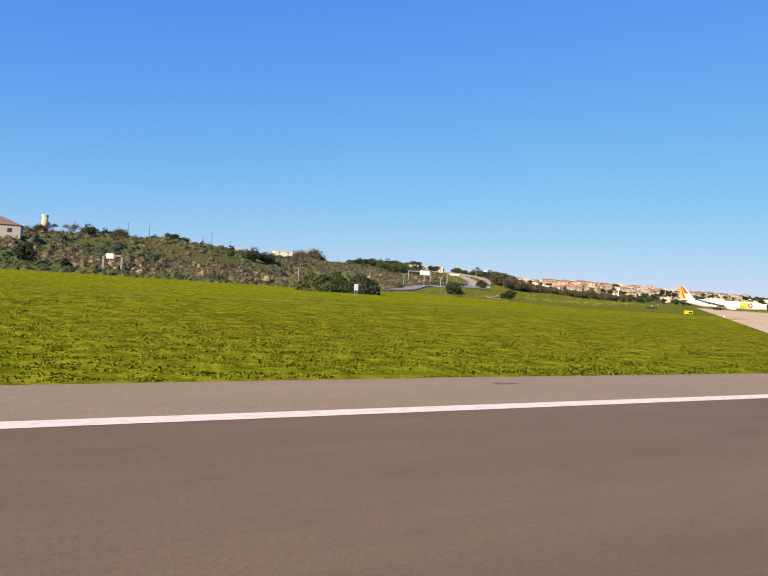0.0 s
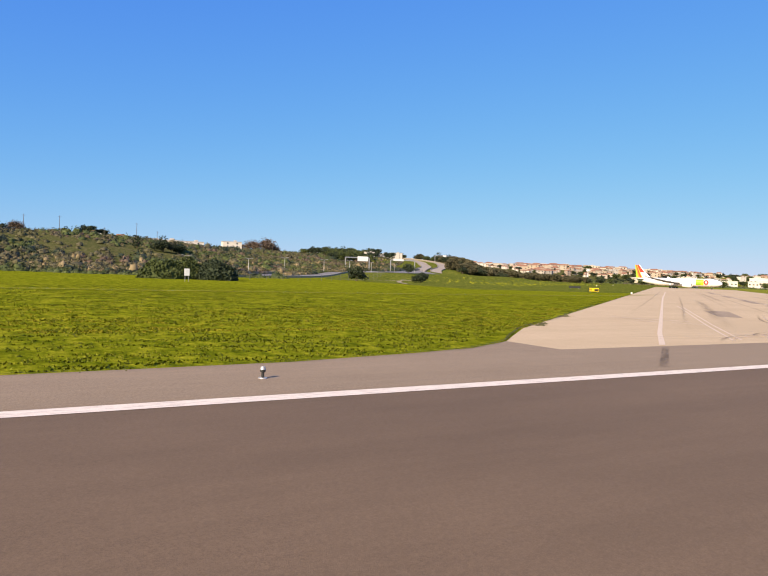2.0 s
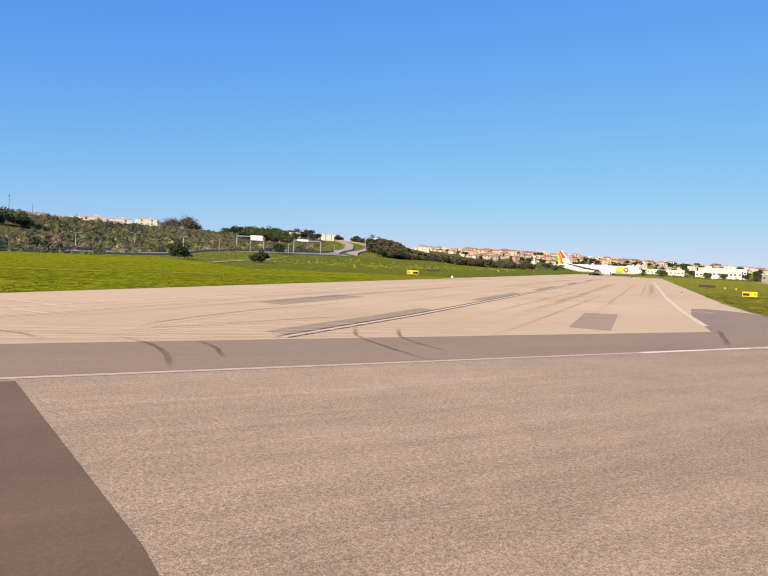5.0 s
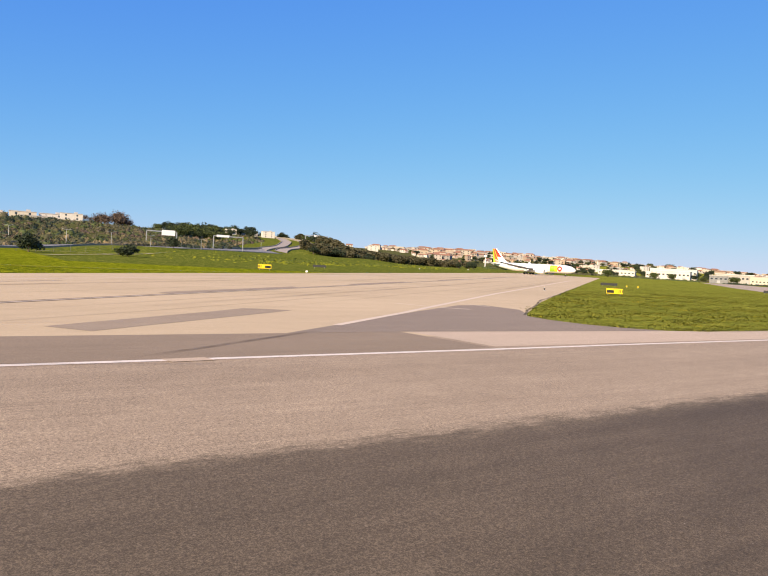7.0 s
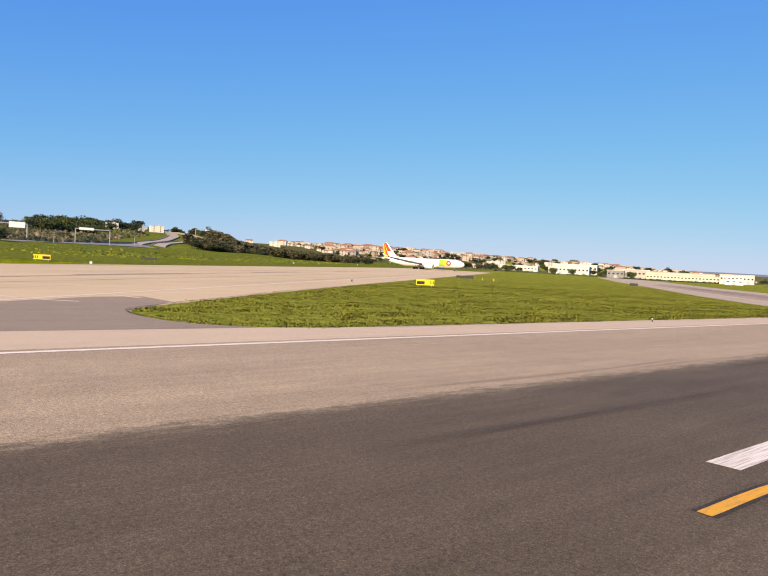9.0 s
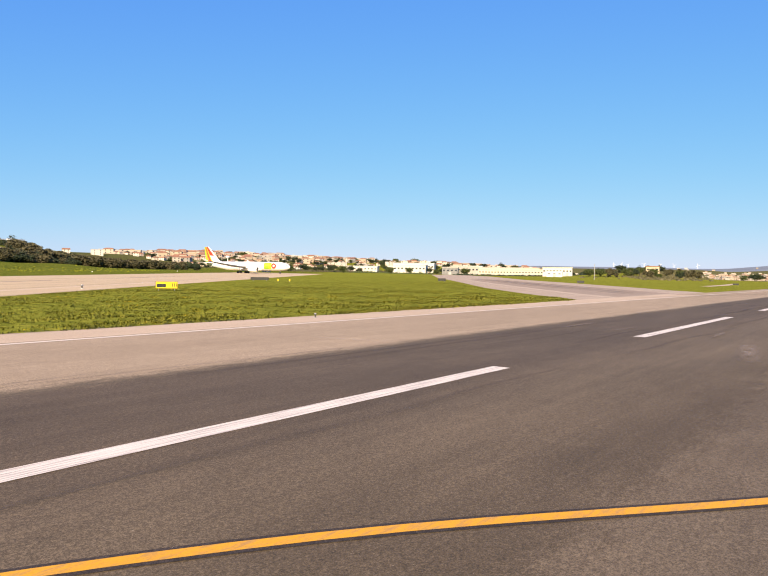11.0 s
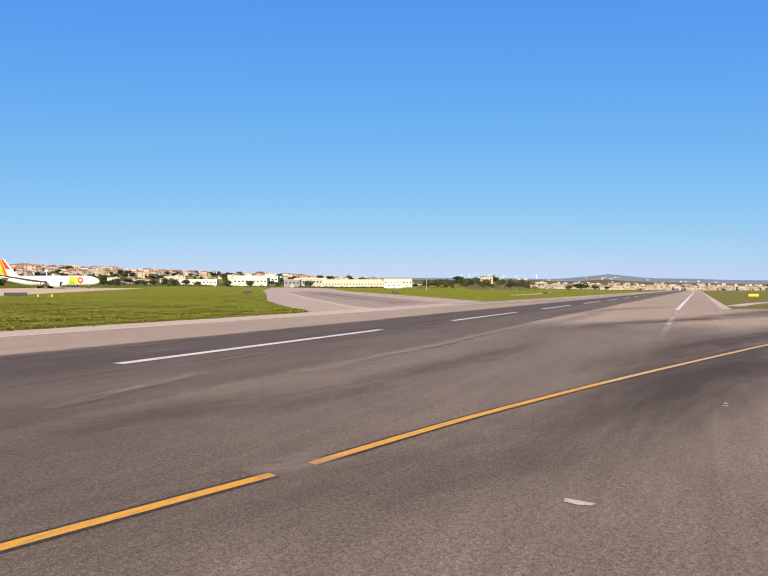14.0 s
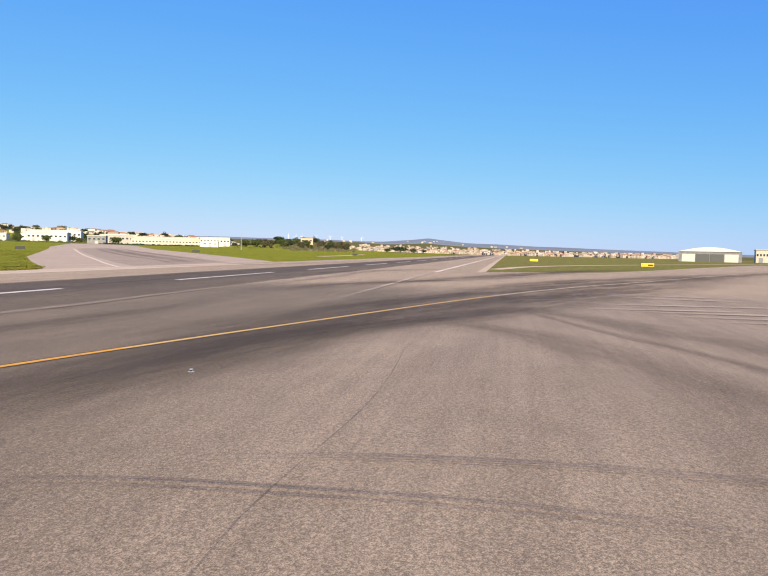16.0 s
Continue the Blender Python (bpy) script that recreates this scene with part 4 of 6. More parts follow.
# ---- scrub on the slope, hedges and meadow growth ----
def bush_mesh(name, places, radii, mat, rng, leaf=0.23, per=34, high=0.8):
    """Many rounded bushes in one mesh: a lumpy dome each, and a coat of small leaves."""
    bm = bmesh.new()
    bmesh.ops.create_icosphere(bm, subdivisions=2, radius=1)
    bmesh.ops.delete(bm, geom=[v for v in bm.verts if v.co.z < -0.15], context="VERTS")
    bm.verts.index_update()
    unit = np.array([tuple(v.co) for v in bm.verts])
    tri = np.array([[v.index for v in f.verts] for f in bm.faces])
    bm.free()
    places, radii = np.array(places), np.array(radii)
    n, m, t = len(places), len(unit), len(tri)
    lump = rng.uniform(0.72, 1.12, (n, m, 1))
    squash = rng.uniform(0.75, 1.3, (n, 1, 3)) * np.array([1.0, 1.0, high])
    dome = places[:, None, :] + unit[None] * lump * squash * radii[:, None, None] * 0.8
    dome_faces = (tri[None] + (np.arange(n) * m)[:, None, None]).reshape(-1, 3)
    u = rng.normal(size=(n, per, 3))
    u /= np.linalg.norm(u, axis=2)[:, :, None]
    u[:, :, 2] = np.abs(u[:, :, 2])
    c = (places[:, None, :] + u * rng.uniform(0.8, 1.08, (n, per, 1)) * squash * radii[:, None, None]).reshape(-1, 3)
    size = np.repeat(radii, per)[:, None] * leaf * rng.uniform(0.6, 1.4, (n * per, 1))
    d1 = rng.normal(size=c.shape)
    d1 /= np.linalg.norm(d1, axis=1)[:, None]
    d2 = np.cross(d1, rng.normal(size=c.shape))
    d2 /= np.linalg.norm(d2, axis=1)[:, None]
    leaves_v = np.stack([c - d1 * size, c + d2 * size * 0.7, c + d1 * size], 1).reshape(-1, 3)
    verts = np.concatenate([dome.reshape(-1, 3), leaves_v])
    k = n * per
    loops = np.concatenate([dome_faces.ravel(), n * m + np.arange(3 * k)])
    nf = n * t + k
    me = bpy.data.meshes.new(name)
    me.vertices.add(len(verts))
    me.vertices.foreach_set("co", verts.ravel())
    me.loops.add(len(loops))
    me.loops.foreach_set("vertex_index", loops)
    me.polygons.add(nf)
    me.polygons.foreach_set("loop_start", np.arange(nf) * 3)
    me.update(calc_edges=True)
    me.polygons.foreach_set("use_smooth", np.ones(nf, dtype=bool))
    me.materials.append(mat)
    return me


def on_ramps(x, y):
    return abs(x - interp(y, (430, 450, 520, 580, 650), (350, 358, 410, 434, 452))) < 34 + 14 * noise.noise((x * 0.05, y * 0.05, 1))


def scrub(name, mat, count, seed, size, label, lo=4, span=330, xr=(-140, 470), patch=0.0, grain=0.03, high=0.85):
    """Bushes of one kind, in stands of their own on the slope."""
    rng = np.random.default_rng(seed)
    pts, rad = [], []
    while len(pts) < count:
        x = rng.uniform(*xr)
        foot, top = interp(x, HILL_X, HILL_FOOT) + interp(x, (140, 235, 400, 480, 600), (6, 72, 92, 60, 30)) - 6, interp(x, HILL_X, HILL_TOP)
        y = foot + lo + rng.uniform(0, 1) ** 2.0 * min(span, top - foot + 25)
        if noise.noise((x * grain, y * grain * 0.8, seed * 1.7)) + 0.4 * noise.noise((x * 0.11, y * 0.11, seed)) < patch or (x > 300 and on_ramps(x, y)):
            continue
        pts.append((x, y, land(x, y) - 0.1))
        rad.append(size * rng.uniform(0.45, 1.5) * (1.6 if rng.random() < 0.08 else 1.0))
    return tagged(new(name, bush_mesh(name, pts, rad, mat, rng, high=high)), label, "scrub", kind="stuff")


scrub("grey_scrub", M_LEAF_WOOD, 2000, 26, 1.6, "grey-green bushes covering the slope", patch=0.02)
scrub("green_scrub", M_LEAF, 1500, 21, 1.7, "green bushes covering the slope", patch=0.04)
scrub("olive_scrub", M_LEAF_OLIVE, 2200, 22, 1.4, "olive-grey bushes covering the slope", patch=0.02)
scrub("dry_scrub", M_LEAF_DRY, 1100, 23, 0.9, "dry tan reeds and bushes at the slope's foot", span=70, patch=0.05, high=1.5)
scrub("rust_scrub", M_LEAF_RUST, 1300, 24, 1.3, "rust-brown leafless bushes on the slope", lo=20, patch=0.1)
scrub("dark_scrub", M_LEAF_DARK, 500, 25, 2.0, "dark evergreen bushes on the slope", lo=2, span=250, patch=0.08)


def strip_bushes(name, mat, line, count, size, seed, label, spread=2.0):
    rng = np.random.default_rng(seed)
    pts, rad = [], []
    for k in range(count):
        f = rng.uniform(0, 1) * (len(line) - 1)
        i = min(len(line) - 2, int(f))
        t = f - i
        x = line[i][0] * (1 - t) + line[i + 1][0] * t + rng.normal() * spread
        y = line[i][1] * (1 - t) + line[i + 1][1] * t + rng.normal() * spread
        pts.append((x, y, land(x, y) - 0.1))
        rad.append(size * rng.uniform(0.5, 1.4))
    return tagged(new(name, bush_mesh(name, pts, rad, mat, rng)), label, "hedge", kind="stuff")


strip_bushes("low_growth", M_LEAF_FRESH, [(262, 262), (320, 302), (395, 350), (470, 405)], 420, 1.0, 31, "low green growth in the meadow", 7)
strip_bushes("meadow_bloom", M_BLADE, [(236, 236), (300, 282), (400, 345), (480, 420)], 420, 0.6, 32, "tall yellow-green growth in the meadow", 12)
strip_bushes("town_growth", M_LEAF_WOOD, [(740, 585), (850, 565), (960, 545), (1080, 470), (1200, 430), (1300, 420)], 800, 2.3, 37, "grey-green growth below the town", 16)
strip_bushes("town_growth", M_LEAF, [(720, 600), (850, 580), (960, 560), (1100, 500), (1250, 460)], 500, 2.4, 38, "green growth below the town", 18)
strip_bushes("hedge", M_LEAF, [(820, 520), (870, 480), (900, 440)], 120, 2.2, 35, "green bushes before the warehouse", 8)
strip_bushes("far_growth", M_LEAF_OLIVE, [(960, 190), (1060, 210), (1180, 250)], 420, 2.6, 36, "grey-green bushes on the far slope", 22)
strip_bushes("hedge", M_LEAF_DARK, [(900, 410), (980, 380), (1020, 340), (1060, 300)], 260, 2.0, 33, "dark hedge before the long building", 4)
strip_bushes("hedge", M_LEAF, [(-60, 224), (40, 222), (100, 211), (150, 236)], 420, 1.1, 34, "low hedge at the slope's foot", 2.5)


strip_bushes("edge_weeds", M_LEAF_OLIVE, [(100.3, 45.4), (102.6, 47.2)], 16, 0.3, 39, "dark weeds at the concrete's edge", 0.25)
strip_bushes("edge_weeds", M_LEAF_OLIVE, [(113.0, 55.0), (115.5, 56.9)], 16, 0.3, 40, "dark weeds at the concrete's edge", 0.25)


def tufts(name, mat, boxes, count, seed, hmin, hmax, label, keep=None, wide=0.05):
    """Upright grass blades, three to a tuft, as one mesh."""
    rng = np.random.default_rng(seed)
    per = [int(count * w) for *_, w in boxes]
    P = np.concatenate([np.stack([rng.uniform(x0, x1, k), y0 + (y1 - y0) * rng.uniform(0, 1, k) ** 1.6], 1) for (x0, x1, y0, y1, _), k in zip(boxes, per)])
    if keep:
        P = P[[keep(x, y) and noise.noise((x * 0.22, y * 0.7, seed)) + 0.5 * noise.noise((x * 0.9, y * 2.2, seed)) > -0.02 for x, y in P]]
    P = np.repeat(P, 3, 0) + rng.normal(scale=0.06, size=(len(P) * 3, 2))
    n = len(P)
    z = np.array([field(x, y) for x, y in P])
    h = rng.uniform(hmin, hmax, n)
    a = rng.uniform(0, 2 * np.pi, n)
    d = np.stack([np.cos(a), np.sin(a)], 1)
    w = (wide * rng.uniform(0.6, 1.5, n))[:, None]
    lean = rng.normal(scale=0.35, size=(n, 2)) * h[:, None]
    v = np.stack([np.c_[P - d * w, z - 0.01], np.c_[P + d * w, z - 0.01], np.c_[P + lean, z + h]], 1).reshape(-1, 3)
    me = bpy.data.meshes.new(name)
    me.vertices.add(3 * n)
    me.vertices.foreach_set("co", v.ravel())
    me.loops.add(3 * n)
    me.loops.foreach_set("vertex_index", np.arange(3 * n))
    me.polygons.add(n)
    me.polygons.foreach_set("loop_start", np.arange(n) * 3)
    me.update(calc_edges=True)
    me.polygons.foreach_set("use_smooth", np.ones(n, dtype=bool))
    up = np.c_[np.repeat(rng.normal(scale=0.45, size=(n, 2)), 3, 0), np.ones(3 * n)]
    me.normals_split_custom_set_from_vertices((up / np.linalg.norm(up, axis=1)[:, None]).tolist())
    me.materials.append(mat)
    return tagged(new(name, me), label, "grass", kind="stuff")


def in_meadow(x, y):
    if x < 97.5 and y < 0.35 + interp(x, (22, 40, 62, 72, 79, 83.4, 88.1, 91.5, 97.5), (27.8, 28.4, 28.6, 29.3, 30.9, 32.2, 35.0, 38.3, 44)) + 0.4 * noise.noise((x * 0.4, 0, 0)):
        return False
    q = Vector((x, y)) - CROSS0
    n = q.dot(N)
    return y > 27 and n < -0.3 + 0.5 * noise.noise((x * 0.3, y * 0.3, 0))


def in_island(x, y):
    if y < 28.2 + 0.4 * noise.noise((x * 0.4, 5, 0)):
        return False
    if y < 42.7 and x < 0.3 + interp(y, (28.3, 29.2, 31.6, 34.5, 38.5, 42.7), (209, 205, 202.2, 200.9, 200.7, 201.9)):
        return False
    if 42.7 <= y < 60 and x < 202.9 + (y - 42.7) * 0.9:
        return False
    if (Vector((x, y)) - CROSS0).dot(N) < 62.4 + 0.6 * noise.noise((x * 0.3, y * 0.3, 2)):
        return False
    edge = interp(y, (28, 33.5, 56.5, 79, 120, 168, 215), (310, 319, 345, 372, 430, 497, 560))
    return x < edge - 0.3


tufts("meadow_grass", M_BLADE, [(-60, 170, 28, 120, 1.0)], 130000, 41, 0.03, 0.09, "short green meadow grass", in_meadow, 0.045)
tufts("island_grass", M_BLADE_PALE, [(200, 430, 28, 135, 0.8), (360, 560, 80, 215, 0.2)], 100000, 42, 0.03, 0.12, "short green meadow grass", in_island, 0.045)
tufts("meadow_flowers", M_FLOWER, [(-60, 100, 46, 66, 0.7), (-80, 160, 34, 150, 0.3)], 36000, 43, 0.03, 0.07, "yellow wildflowers among the grass", lambda x, y: in_meadow(x, y) and noise.noise((x * 0.05, y * 0.16, 9)) > 0.05 - 0.35 * (46 < y < 66), 0.028)
tufts("island_flowers", M_FLOWER, [(202, 420, 30, 140, 1.0)], 2600, 44, 0.03, 0.07, "yellow wildflowers among the grass", lambda x, y: in_island(x, y) and noise.noise((x * 0.05, y * 0.16, 4)) > 0.08, 0.026)


def clumps(name, mat, box_, count, seed, label, keep, height=(0.06, 0.14), spread=0.3, per=16, patch=0.05):
    """Thick grass clumps that stand in loose drifts."""
    rng = np.random.default_rng(seed)
    x0, x1, y0, y1 = box_
    out = []
    while len(out) < count:
        x, y = rng.uniform(x0, x1), y0 + (y1 - y0) * rng.uniform(0, 1) ** 1.5
        if keep(x, y) and noise.noise((x * 0.07, y * 0.22, seed)) + 0.6 * noise.noise((x * 0.3, y * 0.8, seed)) > patch:
            out.append((x, y))
    P = np.repeat(np.array(out), per, 0)
    big = np.repeat(rng.uniform(0.6, 1.6, count), per)[:, None]
    P = P + rng.normal(scale=spread, size=P.shape) * big
    n = len(P)
    z = np.array([field(x, y) for x, y in P])
    h = rng.uniform(*height, n) * big[:, 0]
    a = rng.uniform(0, 2 * np.pi, n)
    d = np.stack([np.cos(a), np.sin(a)], 1) * (0.05 * big)
    lean = rng.normal(scale=0.5, size=(n, 2)) * h[:, None]
    v = np.stack([np.c_[P - d, z - 0.01], np.c_[P + d, z - 0.01], np.c_[P + lean, z + h]], 1).reshape(-1, 3)
    me = bpy.data.meshes.new(name)
    me.vertices.add(3 * n)
    me.vertices.foreach_set("co", v.ravel())
    me.loops.add(3 * n)
    me.loops.foreach_set("vertex_index", np.arange(3 * n))
    me.polygons.add(n)
    me.polygons.foreach_set("loop_start", np.arange(n) * 3)
    me.update(calc_edges=True)
    me.polygons.foreach_set("use_smooth", np.ones(n, dtype=bool))
    up = np.c_[np.repeat(rng.normal(scale=0.45, size=(n, 2)), 3, 0), np.ones(3 * n)]
    me.normals_split_custom_set_from_vertices((up / np.linalg.norm(up, axis=1)[:, None]).tolist())
    me.materials.append(mat)
    return tagged(new(name, me), label, "grass", kind="stuff")


clumps("grass_clumps", M_BLADE_PALE, (200, 330, 28, 100), 4500, 61, "thick green clumps on the turf island", in_island, (0.04, 0.11))
clumps("grass_clumps", M_BLADE, (-30, 130, 28, 90), 1800, 62, "thick green clumps in the meadow", in_meadow, (0.03, 0.07))
clumps("flower_clumps", M_FLOWER, (200, 300, 28, 90), 150, 63, "yellow flowering clumps on the turf island", in_island, (0.05, 0.12), patch=0.2)
clumps("flower_clumps", M_FLOWER, (-30, 130, 44, 70), 1700, 64, "yellow flowering clumps in the meadow", in_meadow, (0.02, 0.05), patch=0.1)


# ---- the white airliner standing on the crossing strip ----
def loft(bm, rings, caps=True):
    vs = [[bm.verts.new(p) for p in r] for r in rings]
    n = len(vs[0])
    for a, b2 in zip(vs, vs[1:]):
        for i in range(n):
            bm.faces.new((a[i], a[(i + 1) % n], b2[(i + 1) % n], b2[i]))
    if caps:
        bm.faces.new(vs[0][::-1])
        bm.faces.new(vs[-1])


def ring_x(x, r, z, n=24, rz=None):
    return [(x, r * math.cos(2 * math.pi * i / n), z + (rz or r) * math.sin(2 * math.pi * i / n)) for i in range(n)]


def body_at(x):
    """Radius and middle height of the fuselage, x metres behind the nose."""
    L = 63.0
    if x < 9:
        t = x / 9
        r = 2.82 * math.sqrt(max(0.0, 1 - (1 - t) ** 2.2))
        return max(0.05, r), 4.75 - 0.55 * (1 - t) ** 2
    if x < 42:
        return 2.82, 4.75
    t = (x - 42) / (L - 42)
    return max(0.25, 2.82 * (1 - t ** 1.7) + 0.25 * t), 4.75 + 2.0 * t ** 1.6


def wing_rings(root, tip, n=10):
    """Thin aerofoil sections between two (x front, y, z, chord, thickness) stations."""
    out = []
    for k in range(n + 1):
        t = k / n
        xf, y, z, c, th = (root[i] + (tip[i] - root[i]) * t for i in range(5))
        prof = [(0, 0), (0.04, 0.35), (0.2, 0.55), (0.45, 0.5), (0.75, 0.25), (1, 0), (0.75, -0.18), (0.45, -0.4), (0.2, -0.45), (0.04, -0.3)]
        out.append([(-(xf + px * c), y, z + pz * th) for px, pz in prof])
    return out


def make_airliner():
    e = empty("airliner", pose(510.6, 297.0, field(505, 325), 0, 0, -67.9), "white airliner with lime and red panels standing on the crossing strip", "airliner")
    bm = bmesh.new()
    xs = [0.0, 0.15, 0.5, 1, 2, 3.2, 4.6, 6, 7.5, 9, 11.4, 15.2, 19.4, 25, 31, 37, 42, 46, 50, 54, 57, 60, 62, 63]
    loft(bm, [ring_x(-x, *body_at(x)) for x in xs])
    bmesh.ops.recalc_face_normals(bm, faces=bm.faces[:])
    part("fuselage", bm, M_WHITE_PAINT, e, smooth=True)
    for x0, x1, mat, lab in ((11.9, 13.6, M_YELLOW, "yellow panel on the fuselage"), (13.6, 17.2, M_LIME, "lime green panel on the fuselage")):
        for side in (1, -1):
            bm = bmesh.new()
            rows = []
            for x in np.linspace(x0, x1, 5):
                r, z = body_at(x)
                rows.append([bm.verts.new((-x, side * (r + 0.03) * math.cos(a), z + (r + 0.03) * math.sin(a))) for a in np.linspace(-0.75, 0.95, 9)])
            for a, b2 in zip(rows, rows[1:]):
                for i in range(8):
                    bm.faces.new((a[i], a[i + 1], b2[i + 1], b2[i]))
            part("colour_panel", bm, mat, e, lab, smooth=True)
    for side in (1, -1):
        bm = bmesh.new()
        r, z = body_at(11)
        for k in range(12):
            a = 2 * math.pi * k / 12
            a2 = 2 * math.pi * (k + 1) / 12
            q = [(-10.2 + math.cos(t) * rr, side * 2.93, z + 0.25 + math.sin(t) * rr) for t, rr in ((a, 1.75), (a2, 1.75), (a2, 0.75), (a, 0.75))]
            bm.faces.new([bm.verts.new(p) for p in q])
        part("logo_ring", bm, M_RED, e, "plain red ring emblem")
        for x0, x1 in ((8.0, 9.4), (19, 40), (41.5, 51)):
            bm = bmesh.new()
            for k in range(int((x1 - x0) / 0.56)):
                x = x0 + 0.56 * k
                r, z = body_at(x)
                box(bm, -x, side * (r - 0.02 if x < 42 else r * 0.985), z + 0.55, 0.24, 0.08, 0.34)
            part("window_row", bm, M_GLASS, e, "row of small dark cabin windows")
        for x in (7.3, 21.5, 39, 52.5):
            bm = bmesh.new()
            r, z = body_at(x)
            box(bm, -x, side * (r - 0.03), z + 0.1, 1.0, 0.08, 1.85, bevel=0.03)
            part("cabin_door", bm, M_WHITE_PAINT, e)
        # wing
        bm = bmesh.new()
        loft(bm, wing_rings((20.5, side * 2.3, 3.4, 11.5, 1.5), (29.5, side * 10, 4.1, 7.2, 0.9)))
        loft(bm, wing_rings((29.5, side * 10, 4.1, 7.2, 1.0), (42.5, side * 28.8, 7.4, 2.8, 0.5)))
        bmesh.ops.recalc_face_normals(bm, faces=bm.faces[:])
        w = part("wing", bm, M_WING_SHADED, e)
        bm = bmesh.new()
        loft(bm, wing_rings((42.5, side * 28.8, 7.4, 2.8, 0.5), (45.0, side * 30.2, 9.0, 1.0, 0.15), 4))
        bmesh.ops.recalc_face_normals(bm, faces=bm.faces[:])
        part("winglet", bm, M_WHITE_PAINT, w, "white curved winglet")
        # engine
        bm = bmesh.new()
        prof = ((18.4, 1.42), (18.7, 1.62), (20.0, 1.72), (22.0, 1.66), (24.0, 1.35), (24.6, 1.15))
        loft(bm, [[(-x, side * 9.6 + r * math.cos(2 * math.pi * i / 20), 2.55 + r * math.sin(2 * math.pi * i / 20)) for i in range(20)] for x, r in prof], False)
        eng = part("engine", bm, M_WHITE_PAINT, e, smooth=True)
        bm = bmesh.new()
        tube(bm, (-19.3, side * 9.6, 2.55), (-19.1, side * 9.6, 2.55), 1.5, 1.5, 20)
        tube(bm, (-19.1, side * 9.6, 2.55), (-18.6, side * 9.6, 2.55), 0.4, 0.05, 12)
        part("fan", bm, M_BLACK, eng, "dark engine fan")
        bm = bmesh.new()
        tube(bm, (-24.0, side * 9.6, 2.55), (-26.4, side * 9.6, 2.55), 0.85, 0.3, 14)
        part("exhaust_cone", bm, M_GREYMETAL, eng)
        bm = bmesh.new()
        box(bm, -23.8, side * 9.6, 3.95, 5.2, 0.5, 1.3, bevel=0.1)
        part("pylon", bm, M_WHITE_PAINT, eng)
        # tailplane
        bm = bmesh.new()
        loft(bm, wing_rings((53.0, side * 0.9, 6.2, 6.5, 0.6), (60.0, side * 9.7, 6.9, 2.4, 0.2), 6))
        bmesh.ops.recalc_face_normals(bm, faces=bm.faces[:])
        part("tailplane", bm, M_WHITE_PAINT, e)
        # main landing gear
        bm = bmesh.new()
        tube(bm, (-33.0, side * 5.3, 3.6), (-33.2, side * 5.3, 0.8), 0.22, 0.18, 10)
        tube(bm, (-32.2, side * 5.3, 0.7), (-34.2, side * 5.3, 0.7), 0.13, 0.13, 8)
        g = part("main_gear", bm, M_GREYMETAL, e)
        for dx in (-1, 1):
            for dy in (-0.45, 0.45):
                bm = bmesh.new()
                tube(bm, (-33.2 + dx, side * 5.3 + dy - 0.22, 0.7), (-33.2 + dx, side * 5.3 + dy + 0.22, 0.7), 0.7, 0.7, 18)
                part("wheel", bm, M_TYRERUBBER, g)
    # fin with vertical colour bands
    bands = ((0.0, 0.55, 0.0, 0.42, M_WHITE_PAINT, "white lower front of the fin"), (0.0, 0.10, 0.42, 1.0, M_WHITE_PAINT, "white leading edge of the fin"), (0.10, 0.55, 0.42, 1.0, M_RED, "red upper front of the fin"), (0.55, 0.62, 0.0, 1.0, M_YELLOW, "yellow band of the fin"), (0.62, 0.76, 0.0, 1.0, M_RED, "red band of the fin"), (0.76, 0.88, 0.0, 1.0, M_ORANGE, "orange band of the fin"), (0.88, 1.0, 0.0, 1.0, M_LIME, "lime green rear band of the fin"))
    for f0, f1, t0, t1, mat, lab in bands:
        bm = bmesh.new()
        rows = []
        for t in np.linspace(t0, t1, 7):
            xf, z, c = 49.0 + 9.6 * t ** 0.85, 7.2 + 10.0 * t, 11.6 - 9.6 * t ** 0.85 + 1.4 * t
            th = 0.42 - 0.25 * t
            rows.append([(-(xf + f0 * c), -th * (1 - f0 * 0.8) * (0.25 if f0 == 0 else 1), z), (-(xf + f1 * c), -th * (1 - f1 * 0.8), z), (-(xf + f1 * c), th * (1 - f1 * 0.8), z), (-(xf + f0 * c), th * (1 - f0 * 0.8) * (0.25 if f0 == 0 else 1), z)])
        loft(bm, rows)
        bmesh.ops.recalc_face_normals(bm, faces=bm.faces[:])
        part("fin_band", bm, mat, e, lab)
    # nose gear, cockpit glass, belly fairing
    bm = bmesh.new()
    tube(bm, (-6.8, 0, 2.3), (-6.9, 0, 0.5), 0.16, 0.12, 8)
    g = part("nose_gear", bm, M_GREYMETAL, e)
    for dy in (-0.3, 0.3):
        bm = bmesh.new()
        tube(bm, (-6.9, dy - 0.15, 0.53), (-6.9, dy + 0.15, 0.53), 0.53, 0.53, 16)
        part("wheel", bm, M_TYRERUBBER, g)
